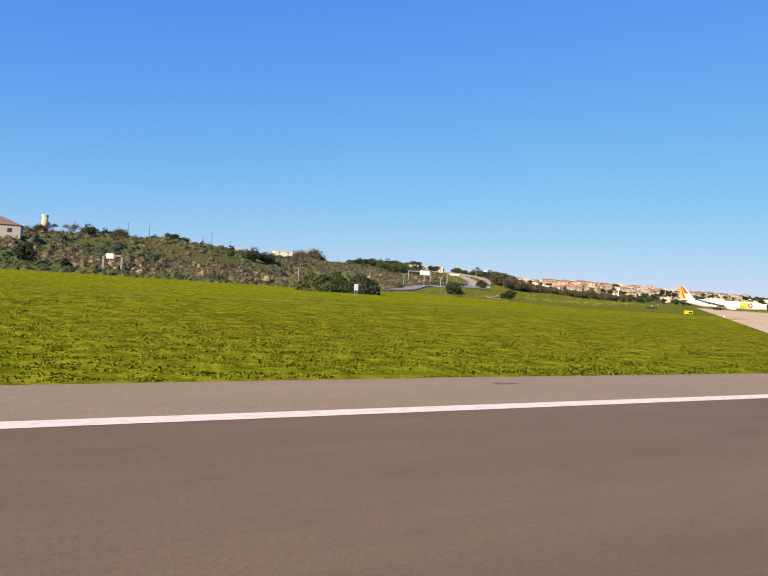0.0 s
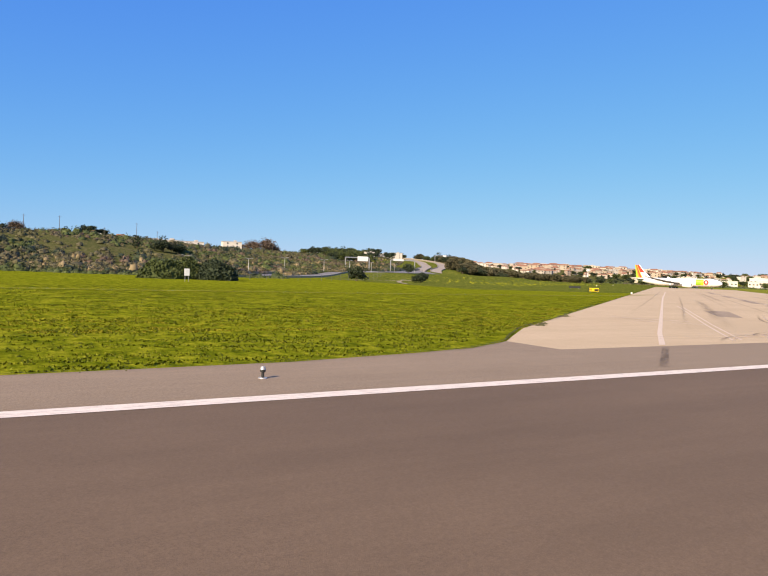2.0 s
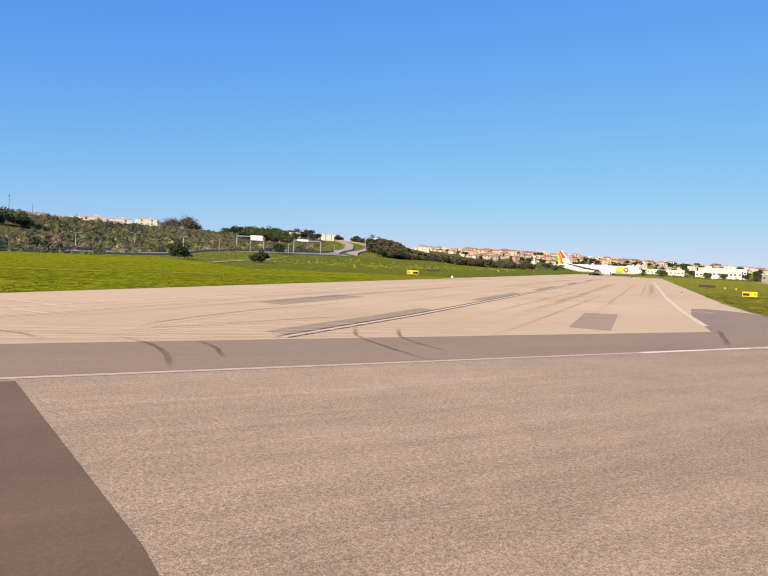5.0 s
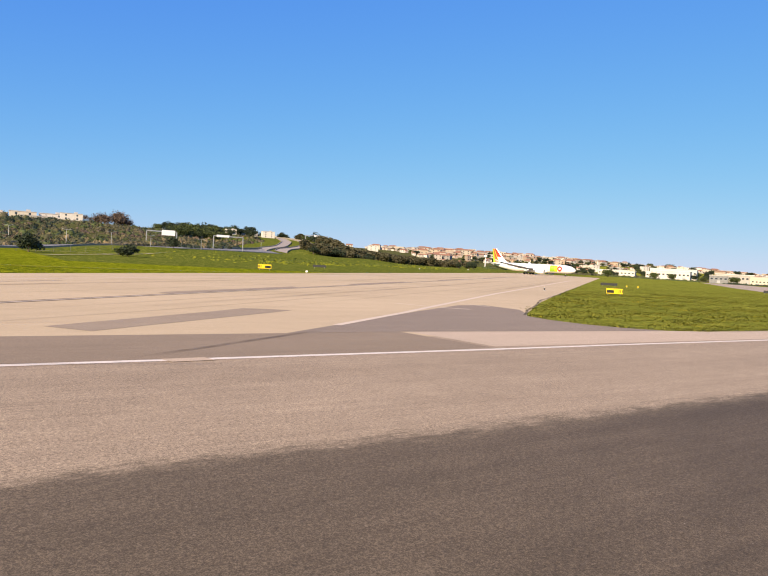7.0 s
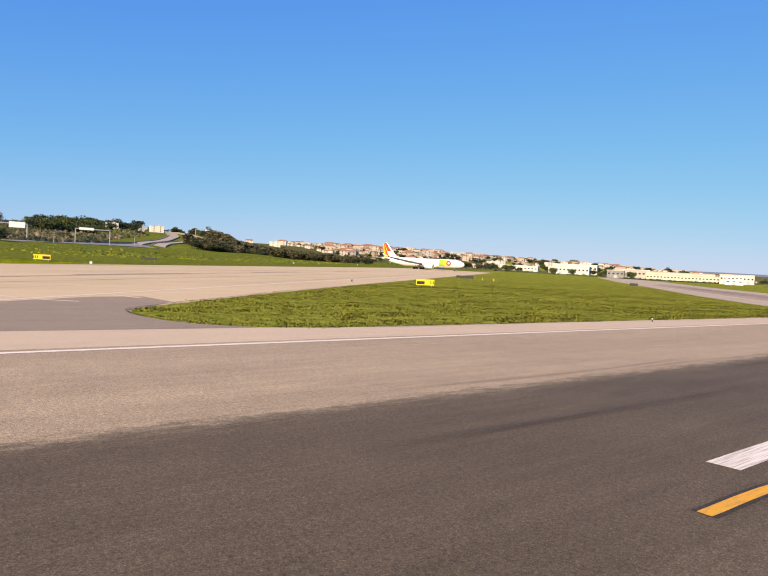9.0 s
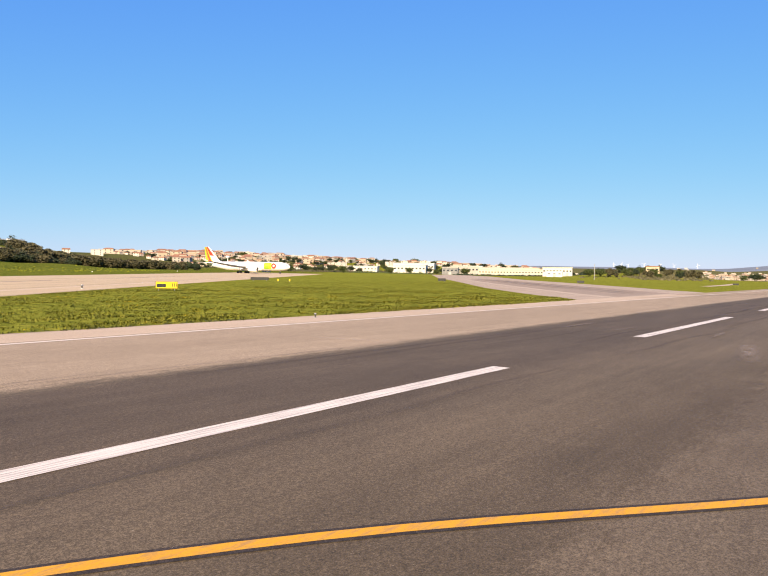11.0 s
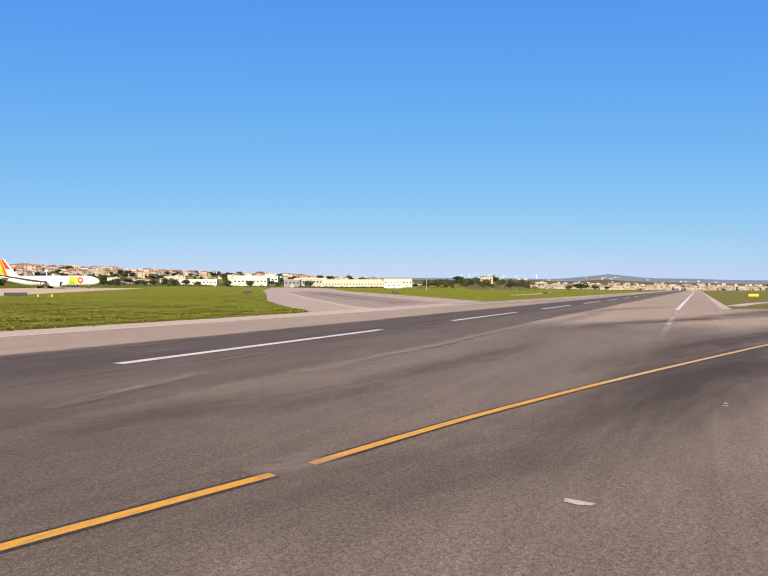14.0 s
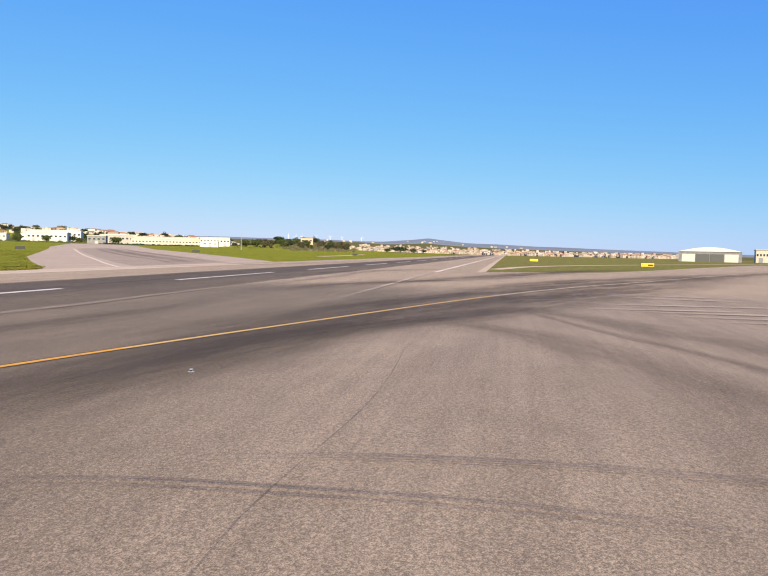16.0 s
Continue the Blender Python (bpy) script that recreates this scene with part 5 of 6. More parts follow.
    for k in range(6):
        a = (k - 2.5) * 0.42
        bm = bmesh.new()
        r, z = body_at(2.6)
        box(bm, -2.55 + 0.25 * abs(k - 2.5), math.sin(a) * (r + 0.02), z + 0.75 + 0.22 * math.cos(a), 0.5, 0.62, 0.55, rz=-math.degrees(a) * 0.3, bevel=0.05)
        part("cockpit_window", bm, M_GLASS, e)
    bm = bmesh.new()
    loft(bm, [[(-x, w * math.cos(2 * math.pi * i / 14), 2.7 + h * math.sin(2 * math.pi * i / 14)) for i in range(14)] for x, w, h in ((18, 1.2, 0.5), (21, 2.7, 1.1), (27, 3.0, 1.3), (34, 2.7, 1.1), (38, 1.2, 0.5))])
    bmesh.ops.recalc_face_normals(bm, faces=bm.faces[:])
    part("belly_fairing", bm, M_WHITE_PAINT, e, smooth=True)


make_airliner()


# ---- airfield signs and lights ----
def make_sign(x, y, w, h, rz, lab, dark_side=0, bars=True, front=None, back=None, leg=0.35, group="airfield signs"):
    """A guidance sign: a box on short legs with a bright face and plain bars for its lettering."""
    e = empty("airfield_sign", pose(x, y, field(x, y), 0, 0, rz), lab, "sign", group)
    bm = bmesh.new()
    box(bm, 0, 0, leg + h / 2, w, 0.28, h, bevel=0.03)
    part("housing", bm, back or M_DARKBACK, e)
    if front:
        bm = bmesh.new()
        box(bm, 0, -0.15, leg + h / 2, w - 0.08, 0.03, h - 0.08)
        face = part("face", bm, front, e, "yellow sign face")
        if bars:
            x0 = -w / 2 + 0.35 + (w * 0.45 if dark_side < 0 else 0)
            if dark_side:
                bm = bmesh.new()
                box(bm, dark_side * w * 0.24, -0.175, leg + h * 0.42, w * 0.42, 0.02, h * 0.5)
                part("black_panel", bm, M_BLACK, face)
            for k in range(3):
                bm = bmesh.new()
                box(bm, (-dark_side or 1) * 0.0 + (-dark_side * w * 0.36 + (k - 1) * 0.34 if dark_side else (k - 1) * w * 0.2), -0.175, leg + h / 2, 0.13, 0.02, h * 0.5)
                part("letter_bar", bm, M_BLACK, face)
    for k in (-1, 1):
        bm = bmesh.new()
        tube(bm, (k * w * 0.36, 0, -0.05), (k * w * 0.36, 0, leg + 0.02), 0.05, 0.05, 8)
        part("leg", bm, M_STEEL, e)
    return e


make_sign(220.8, 150.2, 3.4, 1.15, -18, "yellow airfield sign with black marks in the meadow", 1, front=M_YELLOW)
make_sign(273.2, 86.3, 3.6, 1.2, -35, "yellow airfield sign with black marks on the grass island", -1, front=M_YELLOW)
make_sign(346, 143.5, 5.6, 0.9, -42, "long dark airfield sign seen from behind")
make_sign(441, 137, 3.2, 1.1, -50, "dark airfield sign seen from behind beside the taxiway")
make_sign(512, 104.5, 3.2, 1.2, -60, "dark airfield sign seen from behind beyond the taxiway")
make_sign(262, 198, 4.6, 0.8, -30, "long dark airfield sign seen from behind in the meadow")
make_sign(545, -46.6, 3.8, 1.1, -85, "yellow airfield sign beside the runway", 0, front=M_YELLOW)
make_sign(457, -79, 4.4, 1.1, -75, "yellow airfield sign on the grass by the exit", 1, front=M_YELLOW)
make_sign(640, 60, 3.2, 1.0, -80, "dark airfield sign far along the runway")


def make_marker(x, y, lab, mat, w=0.5, h=0.7, name="marker_board"):
    e = empty(name, pose(x, y, field(x, y), 0, 0, -40), lab, "marker", "airfield markers")
    bm = bmesh.new()
    box(bm, 0, 0, h / 2 + 0.2, w, 0.12, h, bevel=0.02)
    part("board", bm, mat, e)
    bm = bmesh.new()
    tube(bm, (0, 0, -0.05), (0, 0, 0.24), 0.05, 0.05, 8)
    part("post", bm, M_STEEL, e)
    return e


make_marker(228.5, 142.3, "small white marker at the concrete's edge", M_WHITE_BOARD, 0.5, 0.4)
make_marker(349, 138.5, "small yellow marker beside the long sign", M_YELLOW, 0.35, 0.55)
make_marker(351, 135.5, "small yellow marker beside the long sign", M_YELLOW, 0.35, 0.6)
make_marker(370, 285, "small white marker at the concrete's edge", M_WHITE_BOARD, 0.5, 0.4)
make_marker(470, 360, "small white marker at the concrete's edge", M_WHITE_BOARD, 0.5, 0.4)


def make_edge_light(x, y, lab):
    e = empty("edge_light", pose(x, y, field(x, y)), lab, "airfield light", "runway edge lights")
    bm = bmesh.new()
    tube(bm, (0, 0, 0), (0, 0, 0.05), 0.16, 0.15, 14)
    part("base_plate", bm, M_STEEL, e)
    bm = bmesh.new()
    tube(bm, (0, 0, 0.05), (0, 0, 0.24), 0.05, 0.05, 10)
    part("stem", bm, M_DARKBACK, e)
    bm = bmesh.new()
    tube(bm, (0, 0, 0.24), (0, 0, 0.32), 0.09, 0.10, 14)
    part("collar", bm, M_DARKBACK, e)
    bm = bmesh.new()
    tube(bm, (0, 0, 0.32), (0, 0, 0.42), 0.10, 0.07, 14)
    part("lens", bm, M_STEEL, e, "dull grey glass lens")
    return e


lamp0 = make_edge_light(69.4, 25.5, "small black and white runway edge light")
for x in (8.2, 246.2):
    copy_thing(lamp0, pose(x, 25.4 if x < 200 else 26.2, 0))
copy_thing(lamp0, pose(247.6, -25.9, 0.01) @ Matrix.Diagonal((0.6, 0.6, 0.2, 1)))
copy_thing(lamp0, pose(264.5, 98.0, field(264.5, 98.0)) @ Matrix.Diagonal((2.2, 2.2, 1.6, 1)))
# drain lid on the shoulder and loose dark marks
M_LID = plain("rusty_iron_lid", (0.11, 0.085, 0.06), 0.8, var=0.3)
sheet("drain_lid", [(39.7, 26.35), (40.9, 26.35), (40.9, 26.75), (39.7, 26.75)], 0.022, M_LID, "dark drain lid in the shoulder", category="drain")
sheet("drain_lid", [(160.8, 21.6), (162.6, 21.7), (162.4, 22.5), (160.6, 22.4)], 0.034, M_SHOULDER_PALE, "pale lid in the edge line", category="drain")

# white board in the meadow
e = empty("notice_board", pose(97.5, 154.4, field(97.5, 154.4), 0, 0, 8), "white board on a post in the meadow", "sign")
bm = bmesh.new()
box(bm, 0, 0, 2.1, 1.2, 0.08, 1.6, bevel=0.02)
part("board", bm, M_WHITE_BOARD, e)
for k in (-0.4, 0.4):
    bm = bmesh.new()
    tube(bm, (k, 0.06, -0.1), (k, 0.06, 1.4), 0.05, 0.05, 8)
    part("post", bm, M_STEEL, e)


# ---- the motorway behind the meadow ----
def make_gantry(x, y, rz, w, h, board, lab):
    """A sign gantry: two posts, a beam and a white board."""
    e = empty("sign_gantry", pose(x, y, land(x, y) - 0.3, 0, 0, rz), lab, "gantry", "road gantries")
    for k in (-1, 1):
        bm = bmesh.new()
        box(bm, k * w / 2, 0, h / 2, 0.5, 0.5, h, bevel=0.04)
        part("post", bm, M_STEEL, e)
    bm = bmesh.new()
    box(bm, 0, 0, h - 0.3, w + 0.5, 0.5, 0.6, bevel=0.04)
    part("beam", bm, M_STEEL, e)
    bx, bw, bh, bz = board
    bm = bmesh.new()
    box(bm, bx, -0.35, h + bz, bw, 0.15, bh, bevel=0.03)
    part("board", bm, M_WHITE_BOARD, e, "white road sign board")
    return e


make_gantry(258, 380, -4, 16.5, 8.6, (3.6, 7.4, 3.0, -0.9), "grey road gantry with a wide white sign board")
make_gantry(306, 403, -4, 19, 9.4, (-3.6, 8, 1.4, -0.2), "grey road gantry with a low white sign board")
make_gantry(49, 229, 0, 5.4, 6.4, (-0.9, 2.2, 1.7, -0.5), "pale goal-shaped road gantry with a white board")
make_gantry(452, 560, -10, 22, 8, (0, 5, 1.6, -0.4), "far grey road gantry")


def make_lamp_post(x, y, h, lab="grey street lamp beside the motorway"):
    e = empty("street_lamp", pose(x, y, land(x, y) - 0.2, 0, 0, rt.uniform(-20, 20)), lab, "street lamp", "motorway lamps")
    bm = bmesh.new()
    tube(bm, (0, 0, 0), (0, 0, h), 0.14, 0.08, 8)
    part("pole", bm, M_STEEL, e)
    bm = bmesh.new()
    tube(bm, (0, 0, h), (-1.3, 0, h + 0.3), 0.06, 0.05, 6)
    tube(bm, (0, 0, h), (1.3, 0, h + 0.3), 0.06, 0.05, 6)
    part("arm", bm, M_STEEL, e)
    for k in (-1, 1):
        bm = bmesh.new()
        box(bm, k * 1.5, 0, h + 0.32, 0.8, 0.3, 0.14, bevel=0.03)
        part("lamp_head", bm, M_STEEL, e)


for x, y, h in ((176, 296, 6.5), (197, 298, 6.5), (217, 310, 6.5), (238, 325, 6.5), (275, 362, 6), (340, 430, 7), (120, 250, 6), (150, 270, 6)):
    make_lamp_post(x, y, h)


def make_pole(x, y, h):
    e = empty("utility_pole", pose(x, y, land(x, y) - 0.3), "thin dark utility pole on the crest", "pole", "crest poles")
    bm = bmesh.new()
    tube(bm, (0, 0, 0), (0, 0, h), 0.16, 0.09, 8)
    part("pole", bm, M_BOARDPOLE, e)
    bm = bmesh.new()
    box(bm, 0, 0, h - 0.7, 1.6, 0.12, 0.12)
    part("crossarm", bm, M_BOARDPOLE, e)


for x, y, h in ((70, 352, 8.5), (88, 399, 9.5), (134, 440, 10.5), (146, 438, 7), (45, 336, 7), (102, 332, 7)):
    make_pole(x, y, h)

M_ROAD = plain("road_surface", (0.20, 0.19, 0.18), 0.9, var=0.15, scale=0.3)
M_WALL_PALE = plain("pale_wall", (0.33, 0.28, 0.215), 0.9, var=0.15, scale=0.4)
M_FENCE = plain("dull_fence_wire", (0.16, 0.155, 0.14), 0.7, 0.2)
M_BARRIER = plain("weathered_barrier", (0.27, 0.235, 0.165), 0.9, var=0.25, scale=0.4)
M_WALL_GREY = plain("grey_wall", (0.20, 0.205, 0.21), 0.9, var=0.2, scale=0.4)


def wall_along(name, line, h, th, mat, lab, up=0.0, kind="structure"):
    bm = bmesh.new()
    rows = []
    for i, p in enumerate(line):
        a, b2 = Vector(line[max(0, i - 1)]), Vector(line[min(len(line) - 1, i + 1)])
        d = (b2 - a).normalized()
        q = Vector((-d.y, d.x)) * th / 2
        z = land(*p) + up
        rows.append([(p[0] - q.x, p[1] - q.y, z - 0.4 - up), (p[0] + q.x, p[1] + q.y, z - 0.4 - up), (p[0] + q.x, p[1] + q.y, z + h), (p[0] - q.x, p[1] - q.y, z + h)])
    loft(bm, rows)
    bmesh.ops.recalc_face_normals(bm, faces=bm.faces[:])
    ob = new(name, mesh_of(name, bm, mat))
    return tagged(ob, lab, "wall", kind=kind)


def road_along(line, w, lab, mat=None):
    bm = bmesh.new()
    pts = ribbon_pts(line, w)
    n = len(line)
    vs = [bm.verts.new((x, y, land(x, y) + 0.25)) for x, y in pts]
    for i in range(n - 1):
        bm.faces.new((vs[i], vs[i + 1], vs[2 * n - 2 - i], vs[2 * n - 1 - i]))
    bmesh.ops.recalc_face_normals(bm, faces=bm.faces[:])
    return tagged(new("road", mesh_of("road", bm, mat or M_ROAD)), lab, "road", kind="structure")


motor = curve([(112, 226), (130, 236), (160, 258), (190, 285), (250, 355), (305, 405), (352, 438)], 10)
road_along(motor, 14, "grey motorway along the slope's foot")
for off, h, mat in ((-8.5, 0.7, M_BARRIER), (8.5, 1.3, M_BARRIER)):
    line = []
    for i, p in enumerate(motor):
        a, b2 = Vector(motor[max(0, i - 1)]), Vector(motor[min(len(motor) - 1, i + 1)])
        d = (b2 - a).normalized()
        line.append((p[0] + d.y * -off, p[1] + d.x * off))
    wall_along("road_barrier", line, h, 0.4, mat, "grey barrier along the motorway")
for pts in ([(344, 440), (352, 450), (378, 482), (400, 520), (416, 550), (427, 580), (438, 612), (445, 640), (448, 690)], [(360, 440), (368, 452), (396, 484), (421, 520), (438, 550), (446, 578), (450, 604), (457, 650), (460, 690)]):
    line = curve(pts, 8)
    road_along(line, 8, "pale curved motorway ramp on the slope", M_WALL_PALE)
    for side in (-4.3, 4.3):
        edge = []
        for k, p in enumerate(line):
            a, b2 = Vector(line[max(0, k - 1)]), Vector(line[min(len(line) - 1, k + 1)])
            d = (b2 - a).normalized()
            edge.append((p[0] - d.y * side, p[1] + d.x * side))
        wall_along("ramp_barrier", edge, 0.8, 0.5, M_BARRIER, "weathered barrier along the motorway ramp")

# perimeter fence
fence_line = curve([(112, 190), (150, 206), (190, 240), (232, 290), (280, 335)], 14)
e = empty("perimeter_fence", pose(0, 0, 0), "thin wire fence on grey posts at the meadow's end", "fence")
for i, p in enumerate(fence_line[::2]):
    bm = bmesh.new()
    z = land(*p)
    tube(bm, (p[0], p[1], z - 0.2), (p[0], p[1], z + 2.6), 0.05, 0.05, 6)
    part("post", bm, M_FENCE, e)
for hz in (0.5, 1.2, 1.9, 2.5):
    bm = bmesh.new()
    for a, b2 in zip(fence_line, fence_line[1:]):
        tube(bm, (a[0], a[1], land(*a) + hz), (b2[0], b2[1], land(*b2) + hz), 0.02, 0.02, 4, False)
    part("wire", bm, M_FENCE, e)


# ---- buildings ----
M_STUCCO = [plain("stucco_" + n, c, 0.9, var=0.08, scale=0.5) for n, c in (("white", (0.60, 0.565, 0.495)), ("cream", (0.55, 0.49, 0.385)), ("ochre", (0.50, 0.40, 0.275)), ("pink", (0.50, 0.405, 0.325)), ("grey", (0.36, 0.34, 0.31)))]
M_ROOF_BROWN = plain("brown_roof", (0.17, 0.12, 0.09), 0.9, var=0.25, scale=0.8)
M_ROOF_RED = plain("terracotta_roof", (0.27, 0.135, 0.078), 0.9, var=0.25, scale=0.8)
M_ROOF_PALE = plain("flat_roof", (0.45, 0.42, 0.38), 0.9, var=0.15, scale=0.5)
M_ROOF_WHITE = plain("white_metal_roof", (0.62, 0.61, 0.57), 0.5, var=0.05, scale=0.3)


def make_house(w, d, h, wall, roof, kind, lab, floors, name="house", cat="house"):
    """A house with its walls, roof, windows and door; its front faces -y."""
    e = empty(name, pose(0, 0, 0), lab, cat)
    bm = bmesh.new()
    box(bm, 0, 0, h / 2 - 1.0, w, d, h + 2.0)
    part("wall", bm, wall, e)
    bm = bmesh.new()
    if kind == "gable":
        o = 0.5
        pts = [(-w / 2 - o, -d / 2 - o, h), (w / 2 + o, -d / 2 - o, h), (w / 2 + o, 0, h + d * 0.27), (-w / 2 - o, 0, h + d * 0.27), (w / 2 + o, d / 2 + o, h), (-w / 2 - o, d / 2 + o, h)]
        v = [bm.verts.new(p) for p in pts]
        for f in ((0, 1, 2, 3), (3, 2, 4, 5), (0, 3, 5), (1, 4, 2), (0, 5, 4, 1)):
            bm.faces.new([v[i] for i in f])
    elif kind == "hip":
        o = 0.5
        pts = [(-w / 2 - o, -d / 2 - o, h), (w / 2 + o, -d / 2 - o, h), (w / 2 + o, d / 2 + o, h), (-w / 2 - o, d / 2 + o, h), (-w * 0.2, 0, h + d * 0.26), (w * 0.2, 0, h + d * 0.26)]
        v = [bm.verts.new(p) for p in pts]
        for f in ((0, 1, 5, 4), (1, 2, 5), (2, 3, 4, 5), (3, 0, 4), (3, 2, 1, 0)):
            bm.faces.new([v[i] for i in f])
    else:
        box(bm, 0, 0, h + 0.25, w + 0.5, d + 0.5, 0.5)
        box(bm, w * 0.2, 0, h + 1.2, 3.0, 3.0, 1.6)
    part("roof", bm, roof, e)
    nwin = max(2, int(w / 7))
    for f in range(floors):
        for k in range(nwin):
            x = -w / 2 + (k + 0.5) * w / nwin
            z = (f + 0.55) * h / floors
            bm = bmesh.new()
            box(bm, x, -d / 2 - 0.01, z, 1.5, 0.12, 1.6)
            part("window", bm, M_GLASS, e)
    bm = bmesh.new()
    box(bm, -w / 2 - 0.01, 0, 0.55 * h / floors, 0.12, 1.5, 1.7)
    part("window", bm, M_GLASS, e)
    return e


kinds = []
for k, (w, d, h, wall, roof, kd, fl, lab) in enumerate((
        (12, 10, 6.2, 0, M_ROOF_RED, "gable", 2, "white house with a terracotta gable roof"),
        (14, 11, 6.5, 1, M_ROOF_RED, "hip", 2, "cream house with a terracotta hip roof"),
        (16, 11, 8.5, 2, M_ROOF_RED, "gable", 3, "ochre house with a terracotta roof"),
        (12, 10, 6.0, 3, M_ROOF_RED, "hip", 2, "pinkish house with a terracotta hip roof"),
        (20, 12, 10, 0, M_ROOF_PALE, "flat", 3, "white flat-roofed apartment house"),
        (18, 12, 9, 1, M_ROOF_PALE, "flat", 3, "cream flat-roofed apartment house"),
        (26, 14, 7, 4, M_ROOF_PALE, "flat", 2, "pale grey flat-roofed building"),
        (22, 12, 12, 2, M_ROOF_RED, "hip", 4, "ochre apartment house with a terracotta roof"))):
    kinds.append(make_house(w, d, h, M_STUCCO[wall], roof, kd, lab, fl))


def put_house(k, x, y, rz, s=1.0, up=0.0, group="town houses"):
    c = copy_thing(kinds[k], pose(x, y, land(x, y) + up, 0, 0, rz) @ Matrix.Diagonal((s, s, s, 1)))
    return tagged(c, group=group)


rh = random.Random(77)
# the warm-coloured quarter on the slope behind the wood
for k in range(110):
    f = rh.uniform(0, 1)
    d = rh.uniform(0, 1)
    x = 680 + 270 * f - 20 * d
    y = 640 + 60 * f + 130 * d
    put_house(rh.choice((0, 1, 2, 3, 0, 1, 3, 1)), x, y, rh.uniform(-50, 10), rh.uniform(0.32, 0.54), group="houses on the slope")
# the white quarter behind the airliner and down to the sheds
for k in range(150):
    f = rh.uniform(0, 1)
    d = rh.uniform(0, 1) ** 1.3
    x = 830 + 420 * f
    y = 610 - 20 * f + 220 * d
    put_house(rh.choice((0, 4, 6, 0, 3, 5, 1, 4)), x, y, rh.uniform(-60, 0), rh.uniform(0.42, 0.75), group="houses in the town")
# crest buildings above the scrub
for k, x, y, rz, s in ((5, 226, 792, -4, 1.4), (4, 254, 792, -4, 1.25), (5, 202, 800, -4, 1.2), (4, 245, 607, -6, 0.85), (6, 238, 770, -5, 1.2), (0, 112, 448, -5, 0.5), (1, 104, 440, 0, 0.45), (0, 128, 462, 0, 0.4), (6, 150, 470, 0, 0.4), (4, 372, 575, -10, 0.5), (6, 400, 600, -10, 0.6), (4, 425, 612, -10, 0.6), (0, 330, 600, 0, 0.5), (6, 520, 668, -20, 0.6), (0, 560, 680, -20, 0.6), (4, 600, 690, -20, 0.6), (6, 436, 716, -10, 0.6), (4, 452, 722, -8, 0.5), (0, 470, 718, -12, 0.6), (5, 488, 724, -10, 0.5), (6, 508, 716, -14, 0.55), (0, 412, 700, -6, 0.5)):
    put_house(k, x, y, rz, s, group="crest buildings")
for pr in kinds:
    drop_proto(pr)


def town_material():
    m, nt, b = material("far_town_walls")
    g = nt.nodes.new("ShaderNodeNewGeometry")
    # wall tones, dimmed by a fifth to put distance haze into the colour
    col = ramp(nt, g.outputs["Random Per Island"], [(0.0, (0.50, 0.46, 0.40)), (0.4, (0.44, 0.375, 0.29)), (0.65, (0.38, 0.29, 0.21)), (0.85, (0.26, 0.25, 0.235)), (1.0, (0.56, 0.53, 0.48))])
    dirt = tex_noise(nt, 0.3, 4)
    nt.links.new(mix(nt, 0.3, col, ramp(nt, dirt, [(0.3, grey(0.5)), (0.7, grey(1))]), "MULTIPLY"), b.inputs["Base Color"])
    b.inputs["Roughness"].default_value = 0.9
    return m


M_TOWN = town_material()


def town_mass(name, spots, label):
    """Houses too far off to pick apart: walls, pitched or flat roofs and window strips in one mesh."""
    verts, faces, mats = [], [], []

    def prism(pts, fs, mat):
        o = len(verts)
        verts.extend(pts)
        for f in fs:
            faces.append([o + i for i in f])
            mats.append(mat)

    cube = ((0, 3, 2, 1), (4, 5, 6, 7), (0, 1, 5, 4), (1, 2, 6, 5), (2, 3, 7, 6), (3, 0, 4, 7))

    def slab(c, s, w, d, z0, z1, q, base, mat, oy=0.0):
        prism([(base[0] + (px * w + q[0]) * c - (py * d + oy) * s, base[1] + (px * w + q[0]) * s + (py * d + oy) * c, z) for z in (z0, z1) for px, py in ((-0.5, -0.5), (0.5, -0.5), (0.5, 0.5), (-0.5, 0.5))], cube, mat)

    for x, y, w, d, h, rz, pitched in spots:
        z = land(x, y)
        c, s = math.cos(radians(rz)), math.sin(radians(rz))
        slab(c, s, w, d, z - 2, z + h, (0, 0), (x, y), 0)
        if pitched:
            pts = [(x + px * c - py * s, y + px * s + py * c, z + pz) for px, py, pz in ((-w / 2 - .4, -d / 2 - .4, h), (w / 2 + .4, -d / 2 - .4, h), (w / 2 + .4, d / 2 + .4, h), (-w / 2 - .4, d / 2 + .4, h), (-w * .3, 0, h + d * .24), (w * .3, 0, h + d * .24))]
            prism(pts, ((0, 1, 5, 4), (1, 2, 5), (2, 3, 4, 5), (3, 0, 4), (3, 2, 1, 0)), 1)
        else:
            slab(c, s, w + .6, d + .6, z + h, z + h + .5, (0, 0), (x, y), 3)
        for k in range(max(1, int(h / 3.2)) if math.hypot(x - 200, y) < 2100 else 0):
            n = max(2, int(w / 5))
            for i in range(n):
                slab(c, s, 1.4, 0.2, z + k * 3.2 + 1.2, z + k * 3.2 + 2.6, ((i + .5) / n * w - w / 2, 0), (x, y), 2, -d / 2)
    me = bpy.data.meshes.new(name)
    me.from_pydata(verts, [], faces)
    for mm in (M_TOWN, M_ROOF_RED, M_GLASS, M_ROOF_PALE):
        me.materials.append(mm)
    me.polygons.foreach_set("material_index", mats)
    return tagged(new(name, me), label, "town", kind="stuff")


